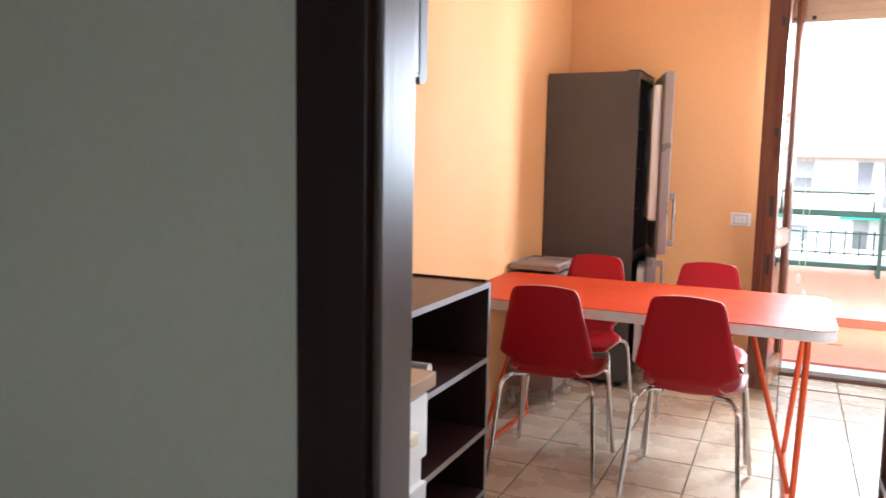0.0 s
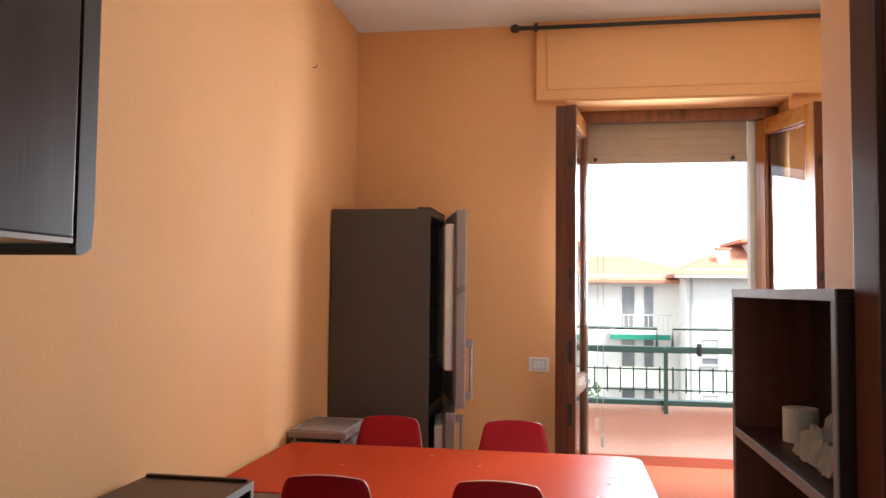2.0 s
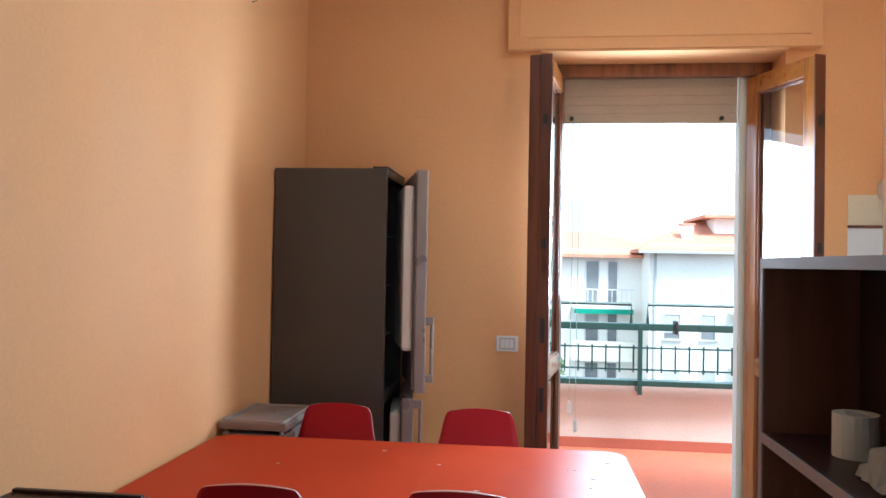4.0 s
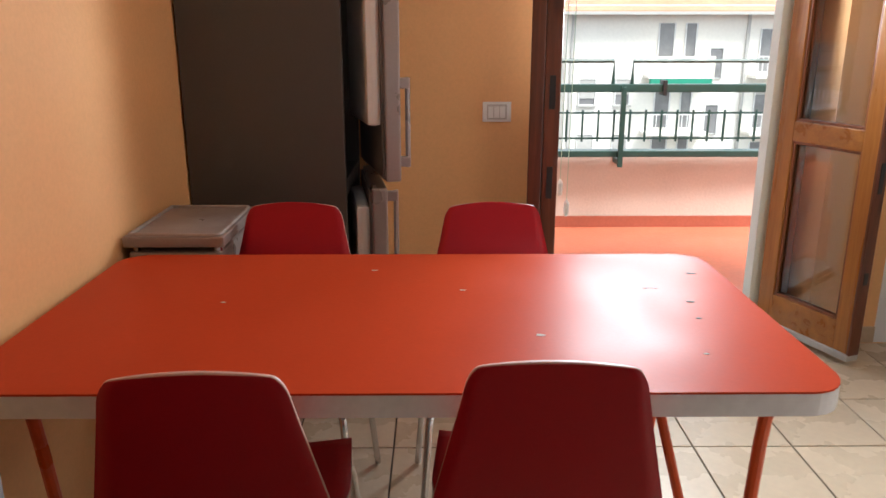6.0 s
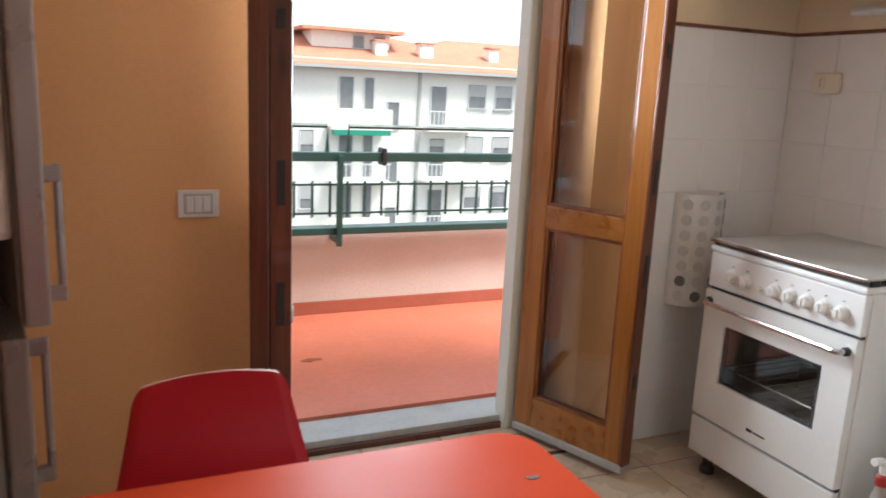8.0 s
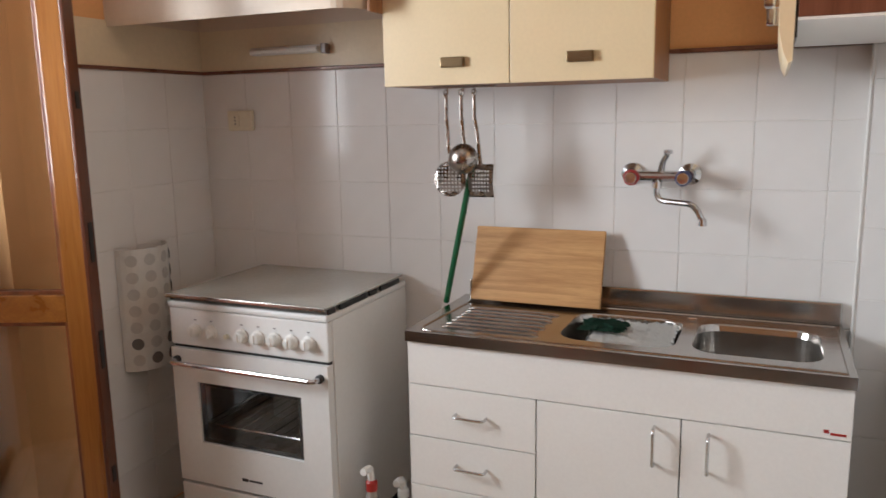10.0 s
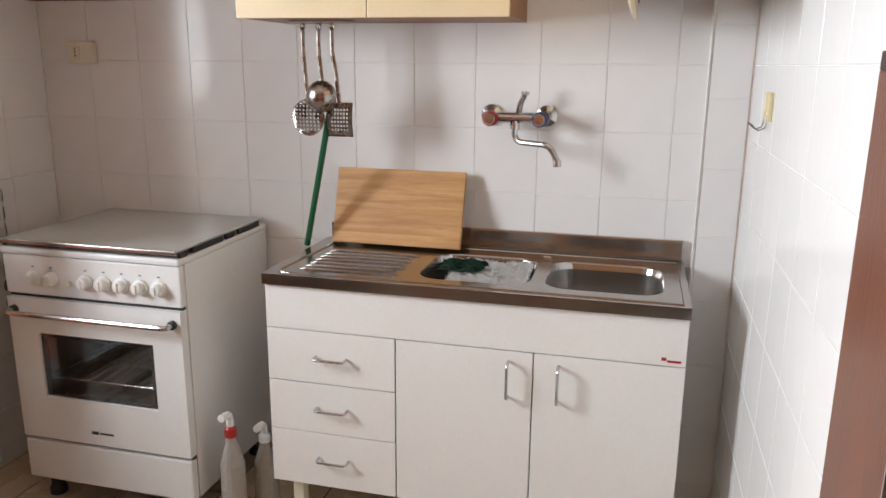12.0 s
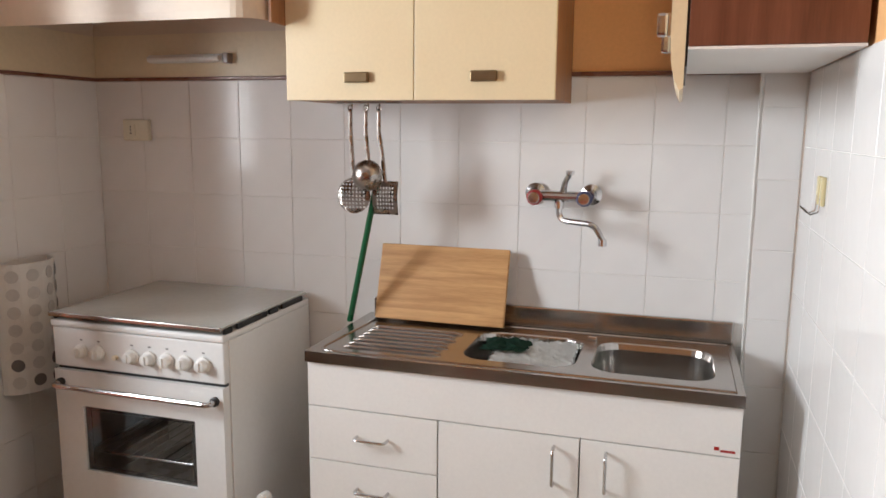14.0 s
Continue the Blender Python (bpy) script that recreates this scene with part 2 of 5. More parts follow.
ENTRY_WOOD = wood("dark_red_brown_door", (0.070, 0.020, 0.011), (0.11, 0.034, 0.018), "z", 0.5, 24, uneven=0.04, spec=0.15)
BEECH_TOP = wood("pale_wood_top", (0.30, 0.17, 0.095), (0.42, 0.26, 0.15), "y", 0.4, 22)
BAMBOO = wood("bamboo_board", (0.42, 0.21, 0.075), (0.64, 0.37, 0.155), "y", 0.5, 55)
HANDLE_BRONZE = material("bronze_pull", (0.22, 0.15, 0.08), 0.4, 0.8, vary=0.1)
BLACK = material("black_plastic", (0.02, 0.02, 0.021), 0.45, vary=0.15)
WHITE_PLASTIC = material("white_plastic", (0.78, 0.77, 0.74), 0.4, vary=0.04)
GREY_PLASTIC = material("frosted_plastic", (0.27, 0.215, 0.19), 0.35, vary=0.1, scale=10)
SWITCH_GREY = material("grey_switch_plastic", (0.50, 0.47, 0.43), 0.5, vary=0.05)
UNIT_RIM = material("dull_plastic_rim", (0.36, 0.30, 0.27), 0.4, vary=0.08)
IVORY = material("ivory_plastic", (0.76, 0.70, 0.56), 0.45, vary=0.05)
BRASS = material("brass", (0.62, 0.42, 0.13), 0.3, 1.0, vary=0.1)
GREEN_PAINT = material("dark_green_metal_paint", (0.022, 0.062, 0.052), 0.4, vary=0.15, scale=9)
GREEN_CANE = material("green_plastic_tube", (0.008, 0.10, 0.038), 0.35, vary=0.1)
GREEN_CLOTH = material("green_scouring_cloth", (0.012, 0.06, 0.035), 0.95, vary=0.4, scale=60, fine=300, bump=0.8)
RED_PLASTIC = material("red_plastic", (0.36, 0.016, 0.012), 0.35, vary=0.06)
BLUE_PLASTIC = material("blue_plastic", (0.03, 0.035, 0.12), 0.35, vary=0.06)
CARDBOARD = material("cardboard", (0.52, 0.38, 0.24), 0.85, vary=0.1, scale=12)
PAPER = material("white_paper", (0.72, 0.68, 0.62), 0.9, vary=0.06, scale=15, bump=0.15)
YELLOW_BAG = material("yellow_paper_bag", (0.82, 0.70, 0.46), 0.6, vary=0.1, scale=9, bump=0.1, dirt=0.7, dirt_colour=(0.7, 0.38, 0.06))
SHUTTER = material("beige_shutter_slat", (0.46, 0.36, 0.26), 0.55, vary=0.08, scale=6)
GLASS = glass("window_glass")
OVEN_GLASS = glass("smoked_oven_glass", (0.8, 0.8, 0.79))
OVEN_IN = material("grey_oven_enamel", (0.34, 0.34, 0.31), 0.3, vary=0.2)
BROWN_BORDER = material("brown_tile_border", (0.17, 0.065, 0.04), 0.3, vary=0.12)
HOOD_PAINT = material("pale_hood_laminate", (0.72, 0.60, 0.46), 0.35, vary=0.04)
HOOD_EDGE = material("cream_hood_rim", (0.66, 0.54, 0.42), 0.4, vary=0.04)


# ---------------------------------------------------------------- building blocks
def thing(name, at, label, category, group=""):
    """An empty at a thing's base, which carries its parts."""
    ob = new(name)
    ob.location = at
    ob.empty_display_size = 0.1
    return tagged(ob, label, category, group)


def root(ob):
    p = Vector((0, 0, 0))
    while ob:
        p += ob.location
        ob = ob.parent
    return p


def part(name, bm, mat, parent=None, label="", smooth=False):
    """Link a bmesh, drawn in world places, as one mesh object under a thing or part."""
    mesh = bpy.data.meshes.new(name)
    off = root(parent)
    bmesh.ops.translate(bm, verts=bm.verts, vec=-off)
    bmesh.ops.recalc_face_normals(bm, faces=bm.faces)
    bm.to_mesh(mesh)
    bm.free()
    for f in mesh.polygons:
        f.use_smooth = smooth
    for m in mat if isinstance(mat, (list, tuple)) else (mat,):
        mesh.materials.append(m)
    ob = new(name, mesh)
    if parent:
        ob.parent = parent
    if label:
        ob["label"] = label
    return ob


def solo(name, bm, mat, label, category="", kind="", smooth=False, group=""):
    """A thing or piece of the setting that is a single mesh."""
    return tagged(part(name, bm, mat, None, "", smooth), label, category, group, kind)


def box(x0, x1, y0, y1, z0, z1, bevel=0.0, bm=None, turn=None, slot=0):
    bm = bm or bmesh.new()
    made = bmesh.ops.create_cube(bm, size=1)["verts"]
    m = Matrix.Translation(((x0 + x1) / 2, (y0 + y1) / 2, (z0 + z1) / 2)) @ Matrix.Diagonal((abs(x1 - x0), abs(y1 - y0), abs(z1 - z0), 1))
    bmesh.ops.transform(bm, matrix=(turn or Matrix()) @ m, verts=made)
    faces = list({f for v in made for f in v.link_faces})
    for f in faces:
        f.material_index = slot
    if bevel:
        bmesh.ops.bevel(bm, geom=list({e for f in faces for e in f.edges}), offset=bevel, segments=2, affect="EDGES", profile=0.6)
    return bm


def tube(points, r, bm=None, sides=10, closed=False, slot=0, ends=None):
    """A round bar along points; ends may give another radius at the last point."""
    bm = bm or bmesh.new()
    pts = [Vector(p) for p in points]
    rings, up = [], None
    for i, p in enumerate(pts):
        a = pts[i - 1] if i or closed else pts[i]
        b = pts[(i + 1) % len(pts)] if i < len(pts) - 1 or closed else pts[i]
        d = (b - a).normalized()
        if up is None:
            up = d.orthogonal().normalized()
        up = (up - d * up.dot(d)).normalized()
        side = d.cross(up)
        rad = r if ends is None else r + (ends - r) * i / (len(pts) - 1)
        rings.append([bm.verts.new(p + rad * (math.cos(2 * math.pi * k / sides) * up + math.sin(2 * math.pi * k / sides) * side)) for k in range(sides)])
    span = len(rings) if closed else len(rings) - 1
    for i in range(span):
        q, w = rings[i], rings[(i + 1) % len(rings)]
        for k in range(sides):
            f = bm.faces.new((q[k], q[(k + 1) % sides], w[(k + 1) % sides], w[k]))
            f.material_index, f.smooth = slot, True
    if not closed:
        for ring in (rings[0], rings[-1]):
            bm.faces.new(ring).material_index = slot
    return bm


def bend(points, r, n=5):
    """A line with its inner corners rounded to radius r."""
    pts = [Vector(p) for p in points]
    out = [pts[0]]
    for a, b, c in zip(pts, pts[1:], pts[2:]):
        u, v = (a - b), (c - b)
        k = min(r, u.length * 0.45, v.length * 0.45)
        p, q = b + u.normalized() * k, b + v.normalized() * k
        out += [(1 - s) ** 2 * p + 2 * s * (1 - s) * b + s * s * q for s in (i / n for i in range(n + 1))]
    return out + [pts[-1]]


def lathe(profile, centre, axis="z", bm=None, sides=20, slot=0):
    """A turned shape: profile of (radius, along)."""
    bm = bm or bmesh.new()
    c = Vector(centre)
    rings = []
    for r, h in profile:
        ring = []
        for k in range(sides):
            a = 2 * math.pi * k / sides
            u, v = r * math.cos(a), r * math.sin(a)
            ring.append(bm.verts.new(c + Vector({"z": (u, v, h), "x": (h, u, v), "y": (u, h, v)}[axis])))
        rings.append(ring)
    for q, w in zip(rings, rings[1:]):
        for k in range(sides):
            f = bm.faces.new((q[k], q[(k + 1) % sides], w[(k + 1) % sides], w[k]))
            f.material_index, f.smooth = slot, True
    for ring in (rings[0], rings[-1]):
        if (ring[0].co - ring[sides // 2].co).length > 1e-5:
            bm.faces.new(ring).material_index = slot
    return bm


def slab(outline, z0, z1, bm=None, bevel=0.0, slot=0):
    """A flat plate from an outline of (x, y)."""
    bm = bm or bmesh.new()
    lo = [bm.verts.new((x, y, z0)) for x, y in outline]
    hi = [bm.verts.new((x, y, z1)) for x, y in outline]
    n = len(outline)
    faces = [bm.faces.new(lo[::-1]), bm.faces.new(hi)] + [bm.faces.new((lo[i], lo[(i + 1) % n], hi[(i + 1) % n], hi[i])) for i in range(n)]
    for f in faces:
        f.material_index = slot
    return bm


def rounded(x0, x1, y0, y1, r, n=6):
    out = []
    for cx, cy, a0 in ((x1 - r, y1 - r, 0), (x0 + r, y1 - r, 90), (x0 + r, y0 + r, 180), (x1 - r, y0 + r, 270)):
        out += [(cx + r * math.cos(radians(a0 + 90 * i / n)), cy + r * math.sin(radians(a0 + 90 * i / n))) for i in range(n + 1)]
    return out


# ---------------------------------------------------------------- plan
XL, XR, YN, YF, YK, XK = -0.985, 2.41, 1.39, 5.46, 3.002, 0.895   # left, kitchen, near, far, alcove side, alcove corner
H = 3.0
OX0, OX1, OZ = 0.27, 1.50, 2.535                                # balcony opening at the room side
IX0, IX1 = 0.36, 1.345                                          # and at the outer side
DX0, DX1, DZ = -0.086, 0.765, 2.10                              # entry door

# ---------------------------------------------------------------- setting: walls, floor, ceiling
solo("floor", box(XL - 0.15, XR + 0.15, -2.0, YF + 0.02, -0.15, -0.008), FLOOR_GROUT, "beige ceramic tile floor with dark joints", "floor", "structure")
bm = box(-3.2, OX0 - 0.002, YF + 0.342, 5.941, -0.2, 0.058)
box(OX1 + 0.002, 4.2, YF + 0.342, 5.941, -0.2, 0.058, bm=bm)
solo("floor_balcony_strip", bm, TERRACOTTA, "red tiled strip of balcony floor along the house wall", "floor", "structure")
solo("floor_doorway", box(OX0 - 0.05, OX1 + 0.05, YF + 0.021, 5.741, -0.15, -0.008), FLOOR_GROUT, "beige tiles in the balcony doorway", "floor", "structure")
solo("ceiling", box(XL - 0.15, XR + 0.15, -2.0, YF + 0.3, H, H + 0.15), WHITE_CEIL, "plain white painted ceiling", "ceiling", "structure")
solo("wall_west", box(XL - 0.15, XL, YN, YF + 0.3, -0.15, H), ORANGE, "orange painted plaster wall beside the table", "wall", "structure")
bm = box(XL - 0.15, OX0, YF, YF + 0.34, -0.15, H)
box(OX1, XR + 0.15, YF, YF + 0.34, -0.15, H, bm=bm)
box(OX0, OX1, YF, YF + 0.34, OZ, H, bm=bm)
solo("wall_north", bm, ORANGE, "orange painted wall around the balcony door", "wall", "structure")
bm = box(OX0, IX0, YF + 0.258, YF + 0.338, -0.02, OZ)
box(IX1, OX1, YF + 0.258, YF + 0.338, -0.02, OZ, bm=bm)
solo("trim_reveal", bm, REVEAL, "pale painted outer reveals of the balcony door", "trim", "structure")
solo("wall_east", box(XR, XR + 0.15, YK - 0.1, YF, -0.15, H), ORANGE, "orange painted kitchen wall above white tiles", "wall", "structure")
bm = box(XK, XR, YK - 0.12, YK, -0.15, H)
box(XK, XK + 0.12, YN, YK - 0.12, -0.15, H, bm=bm)
solo("wall_alcove", bm, ORANGE, "orange painted wall closing the kitchen alcove", "wall", "structure")
bm = box(XL - 0.15, DX0, YN - 0.08, YN, -0.15, H)
box(DX1, XK + 0.12, YN - 0.08, YN, -0.15, H, bm=bm)
box(DX0, DX1, YN - 0.08, YN, DZ, H, bm=bm)
solo("wall_south", bm, [HALL_WALL], "pale painted wall around the entry door", "wall", "structure")
# hall behind the camera
solo("wall_hall_west", box(-1.1, -0.95, -2.0, YN - 0.08, -0.15, H), HALL_WALL, "pale painted hall wall", "wall", "structure")
solo("wall_hall_east", box(1.5, 1.65, -2.0, YN - 0.08, -0.15, H), HALL_WALL, "pale painted hall wall", "wall", "structure")
# unseen opening, added so that daylight brightens the hall
bm = box(-1.1, -0.05, -2.15, -2.0, -0.15, H)
box(0.82, 1.65, -2.15, -2.0, -0.15, H, bm=bm)
box(-0.05, 0.82, -2.15, -2.0, -0.15, 1.0, bm=bm)
box(-0.05, 0.82, -2.15, -2.0, 2.15, H, bm=bm)
solo("wall_hall_south", bm, HALL_WALL, "pale painted hall wall with an added opening that lets in daylight", "wall", "structure")

# entry door: casing, jambs and the open leaf
bm = box(DX0 - 0.1, DX0 + 0.005, YN - 0.1, YN - 0.079, 0, DZ + 0.09, 0.004)
box(DX1 - 0.005, DX1 + 0.09, YN - 0.1, YN - 0.079, 0, DZ + 0.09, 0.004, bm)
box(DX0 + 0.005, DX1 - 0.005, YN - 0.1, YN - 0.079, DZ - 0.005, DZ + 0.09, 0.004, bm)
solo("trim_entry_door", bm, CASING_WOOD, "dark brown wooden casing of the entry door, coloured darker as its shaded side", "door frame", "structure")
bm = box(DX0 - 0.001, DX0 + 0.014, YN - 0.078, YN + 0.012, 0, DZ - 0.014, 0.003)
box(DX1 - 0.014, DX1 + 0.001, YN - 0.078, YN + 0.012, 0, DZ - 0.014, 0.003, bm)
box(DX0, DX1, YN - 0.078, YN + 0.012, DZ - 0.014, DZ + 0.001, 0.003, bm)
solo("trim_entry_jamb", bm, JAMB_WOOD, "grey-brown jamb of the entry door, coloured lighter as its lit side", "door frame", "structure")

door = tagged(new("door_1"), "dark red-brown wooden entry door standing open", "door", kind="structure")
door.location = (0.73, YN + 0.02, 0)
LX0, LX1, LY0, LY1 = 0.715, 0.755, YN + 0.02, 2.30
bm = box(LX0, LX1, LY0, LY1, 0.01, DZ - 0.02, 0.003)
part("leaf", bm, ENTRY_WOOD, door)
for z0, z1 in ((0.18, 0.92), (1.08, 1.98)):
    part("panel_moulding", tube(bend([(LX0 - 0.001, LY0 + 0.12, z0), (LX0 - 0.001, LY1 - 0.12, z0), (LX0 - 0.001, LY1 - 0.12, z1), (LX0 - 0.001, LY0 + 0.12, z1)], 0.004), 0.009, closed=True, sides=6), DARK_WOOD_Z, door)
hb = part("door_handle", tube(bend([(LX0, 2.255, 1.0), (LX0 - 0.05, 2.255, 1.0), (LX0 - 0.052, 2.14, 0.995)], 0.02), 0.009), BRASS, door, "worn brass lever handle")
part("rose_plate", box(LX0 - 0.006, LX0 + 0.001, 2.235, 2.275, 0.88, 1.08, 0.003), BRASS, door, "brass handle plate")

# skirting
bm = box(XL, XL + 0.01, YN, YF, 0, 0.075, 0.003)
box(XL + 0.01, OX0, YF - 0.01, YF, 0, 0.075, 0.003, bm)
box(OX1, 1.80, YF - 0.01, YF, 0, 0.075, 0.003, bm)
solo("baseboard", bm, SKIRT, "beige ceramic skirting along the orange walls", "baseboard", "structure")

# shutter box over the balcony door, curtain rod, shutter
bm = box(0.10, 1.66, YF - 0.055, YF, OZ, H, 0.004)
box(0.16, 1.60, YF - 0.063, YF - 0.05, OZ + 0.06, H - 0.03, 0.004, bm)
solo("trim_shutter_box", bm, ORANGE, "orange painted roller shutter box over the balcony door", "trim", "structure")
bm = box(OX0, OX1, YF - 0.05, YF + 0.25, OZ - 0.012, OZ - 0.002)
solo("trim_lintel", bm, ORANGE, "orange painted underside of the shutter box", "trim", "structure")

rod = thing("curtain_rod", (0.85, YF, 2.9), "dark metal curtain rod with ball ends under the ceiling", "curtain rod")
part("pole", tube([(-0.0, YF - 0.11, 2.945), (1.73, YF - 0.11, 2.945)], 0.012), BLACK, rod)
for x in (-0.02, 1.75):
    part("finial", lathe([(0.002, -0.03), (0.02, -0.02), (0.026, 0), (0.02, 0.02), (0.002, 0.03)], (x, YF - 0.11, 2.945), "x", sides=14), BLACK, rod)
for x in (0.10, 1.66):
    part("bracket", tube(bend([(x, YF + 0.0, 2.97), (x, YF - 0.11, 2.97), (x, YF - 0.11, 2.925)], 0.01), 0.010), BLACK, rod)

shutter = thing("roller_shutter", (0.88, YF + 0.30, 2.5), "beige roller shutter pulled up above the balcony door", "shutter")
for i in range(6):
    z = 2.215 + i * 0.05
    part("slat", box(IX0 + 0.005, IX1 - 0.005, YF + 0.285, YF + 0.30, z, z + 0.0505, 0.005), SHUTTER, shutter)
for x in (IX0 + 0.09, IX1 - 0.09):
    part("stopper", lathe([(0.012, 0), (0.012, -0.02), (0.006, -0.022)], (x, YF + 0.286, 2.238), "y", sides=10), BLACK, shutter)

# balcony door: frame and two open leaves
FY = YF + 0.20
bm = box(OX0 + 0.005, OX0 + 0.075, FY, FY + 0.055, 0.02, OZ - 0.013, 0.004)
box(OX1 - 0.075, OX1 - 0.005, FY, FY + 0.055, 0.02, OZ - 0.013, 0.004, bm)
box(OX0 + 0.075, OX1 - 0.075, FY, FY + 0.055, OZ - 0.083, OZ - 0.013, 0.004, bm)
solo("trim_balcony_frame", bm, FRAME_WOOD, "stained pine frame of the balcony door", "door frame", "structure")
solo("trim_door_sill", box(OX0, OX1, 5.758, 5.94, -0.01, 0.045, 0.004), SILL, "grey stone sill under the balcony door", "sill", "structure")

solo("trim_threshold", box(OX0 + 0.002, OX1 - 0.002, 5.742, 5.757, -0.01, 0.018, 0.003), PINE_DARK, "dark brown threshold strip before the stone sill", "trim", "structure")


def leaf(name, hinge, free, label, lit, dark):
    """A glazed balcony door leaf from its hinge to its free edge, two panes over one another."""
    h, f = Vector((*hinge, 0)), Vector((*free, 0))
    w = (f - h).length
    a = math.atan2(f.y - h.y, f.x - h.x)
    m = Matrix.Translation(h) @ Matrix.Rotation(a, 4, "Z")
    d = tagged(new(name), label, "door", kind="structure")
    d.location = h
    T, Z0, Z1 = 0.045, 0.045, 2.44
    S = 0.085
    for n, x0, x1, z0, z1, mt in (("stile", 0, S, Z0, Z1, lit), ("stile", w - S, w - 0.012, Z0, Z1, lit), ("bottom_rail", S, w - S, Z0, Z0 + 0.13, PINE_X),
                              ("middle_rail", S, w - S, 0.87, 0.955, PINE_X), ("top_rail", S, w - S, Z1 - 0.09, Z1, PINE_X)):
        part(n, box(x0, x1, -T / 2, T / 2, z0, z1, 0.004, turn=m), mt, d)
    part("edge_strip", box(w - 0.012, w, -T / 2 - 0.006, T / 2 + 0.006, Z0, Z1, 0.003, turn=m), dark, d, "dark closing edge with lock keeps")
    for z in (0.35, 0.72, 1.05, 1.5, 2.1):
        part("keep", box(w - 0.002, w + 0.003, -0.011, 0.011, z, z + (0.12 if z in (0.72, 1.05) else 0.05), 0.001, turn=m), BLACK, d)
    for z0, z1 in ((Z0 + 0.13, 0.87), (0.955, Z1 - 0.09)):
        g = part("pane", box(S - 0.003, w - S + 0.003, -0.002, 0.002, z0 - 0.003, z1 + 0.003, turn=m), GLASS, d)
        g.visible_shadow = False
        for sy in (-1, 1):
            b2 = bmesh.new()
            for q in ((S, S + 0.012, z0, z1), (w - S - 0.012, w - S, z0, z1), (S + 0.012, w - S - 0.012, z0, z0 + 0.012), (S + 0.012, w - S - 0.012, z1 - 0.012, z1)):
                box(q[0], q[1], sy * 0.004, sy * 0.016, q[2], q[3], 0.002, b2, m)
            part("bead", b2, FRAME_WOOD, d)
    return d, m, w


# door_2 is the shaded leaf: its stiles carry that shade as darker pine
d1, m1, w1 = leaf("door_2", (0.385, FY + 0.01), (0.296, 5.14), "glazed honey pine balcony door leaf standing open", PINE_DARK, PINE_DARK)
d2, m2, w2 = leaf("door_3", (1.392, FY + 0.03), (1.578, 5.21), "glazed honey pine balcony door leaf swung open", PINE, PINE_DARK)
part("cover_strip", box(w1 - 0.045, w1 - 0.004, -0.082, -0.029, 0.045, 2.44, 0.006, turn=m1), PINE_DARK, d1, "dark overlapping strip")
part("latch_handle", tube(bend([m2 @ Vector((w2 - 0.03, 0.02, 1.06)), m2 @ Vector((w2 - 0.03, 0.05, 1.06)), m2 @ Vector((w2 - 0.03, 0.052, 0.98))], 0.01), 0.007, sides=8), BRASS, d2, "brass latch handle")
part("drip_rail", box(0, w2, -0.035, 0.028, 0.022, 0.05, 0.004, turn=m2), SILL, d2, "grey aluminium drip rail")

# ---------------------------------------------------------------- balcony and distance
BZ = 0.06
solo("floor_balcony", box(-3.2, 4.2, 5.942, 7.43, -0.2, BZ), TERRACOTTA, "red tiled balcony floor", "floor", "structure")
bm = box(-3.2, 4.2, 7.30, 7.43, BZ, 0.55)
solo("parapet", bm, PARAPET, "pale pink plastered balcony parapet", "parapet", "structure")
solo("baseboard_balcony", box(-3.2, 4.2, 7.285, 7.30, BZ, 0.135, 0.003), SKIRT_RED, "red tile skirting along the parapet", "baseboard", "structure")
rail = thing("balcony_railing", (0.8, 7.2, 0.55), "dark green painted metal balcony railing", "railing")
part("bottom_rail", box(-3.2, 4.2, 7.16, 7.26, 0.55, 0.59, 0.005), GREEN_PAINT, rail)
part("handrail", box(-3.2, 4.2, 7.17, 7.23, 0.955, 1.005, 0.006), GREEN_PAINT, rail)
for x0, x1 in ((-3.2, 0.98), (1.10, 4.2)):
    part("top_frame", tube([(x0, 7.2, 1.0), (x0, 7.2, 1.145), (x1, 7.2, 1.145), (x1, 7.2, 1.0)], 0.014, sides=6), GREEN_PAINT, rail)
for z in (0.66, 0.82):
    part("thin_rail", box(-3.2, 4.2, 7.195, 7.205, z, z + 0.012), GREEN_PAINT, rail)
for x in (-2.2, -0.6, 1.04, 2.7):
    part("post", box(x - 0.015, x + 0.015, 7.13, 7.16, 0.49, 0.99, 0.003), GREEN_PAINT, rail)
    part("bracket", box(x - 0.012, x + 0.012, 7.161, 7.302, 0.50, 0.535, 0.003), GREEN_PAINT, rail)
x = -3.1
while x < 4.2:
    part("baluster", box(x - 0.006, x + 0.006, 7.194, 7.206, 0.645, 0.845), GREEN_PAINT, rail)
    x += 0.1
part("clamp", box(1.285, 1.312, 7.155, 7.245, 0.935, 1.03, 0.006), BLACK, rail, "small dark clamp on the handrail")
solo("parapet_end", box(-3.33, -3.2, YF + 0.35, 7.43, -0.2, 0.55), PARAPET, "pale pink plastered end of the balcony parapet", "parapet", "structure")
end = thing("end_railing", (-3.25, 6.5, 0.55), "dark green painted railing across the balcony end", "railing")
for n, z0, z1, t in (("bottom_rail", 0.55, 0.59, 0.04), ("thin_rail", 0.66, 0.672, 0.005), ("thin_rail", 0.82, 0.832, 0.005), ("handrail", 0.955, 1.005, 0.03)):
    part(n, box(-3.26 - t, -3.26 + t, YF + 0.36, 7.14, z0, z1, 0.002), GREEN_PAINT, end)
for k in range(13):
    part("baluster", box(-3.266, -3.254, 5.88 + 0.1 * k, 5.892 + 0.1 * k, 0.645, 0.845), GREEN_PAINT, end)
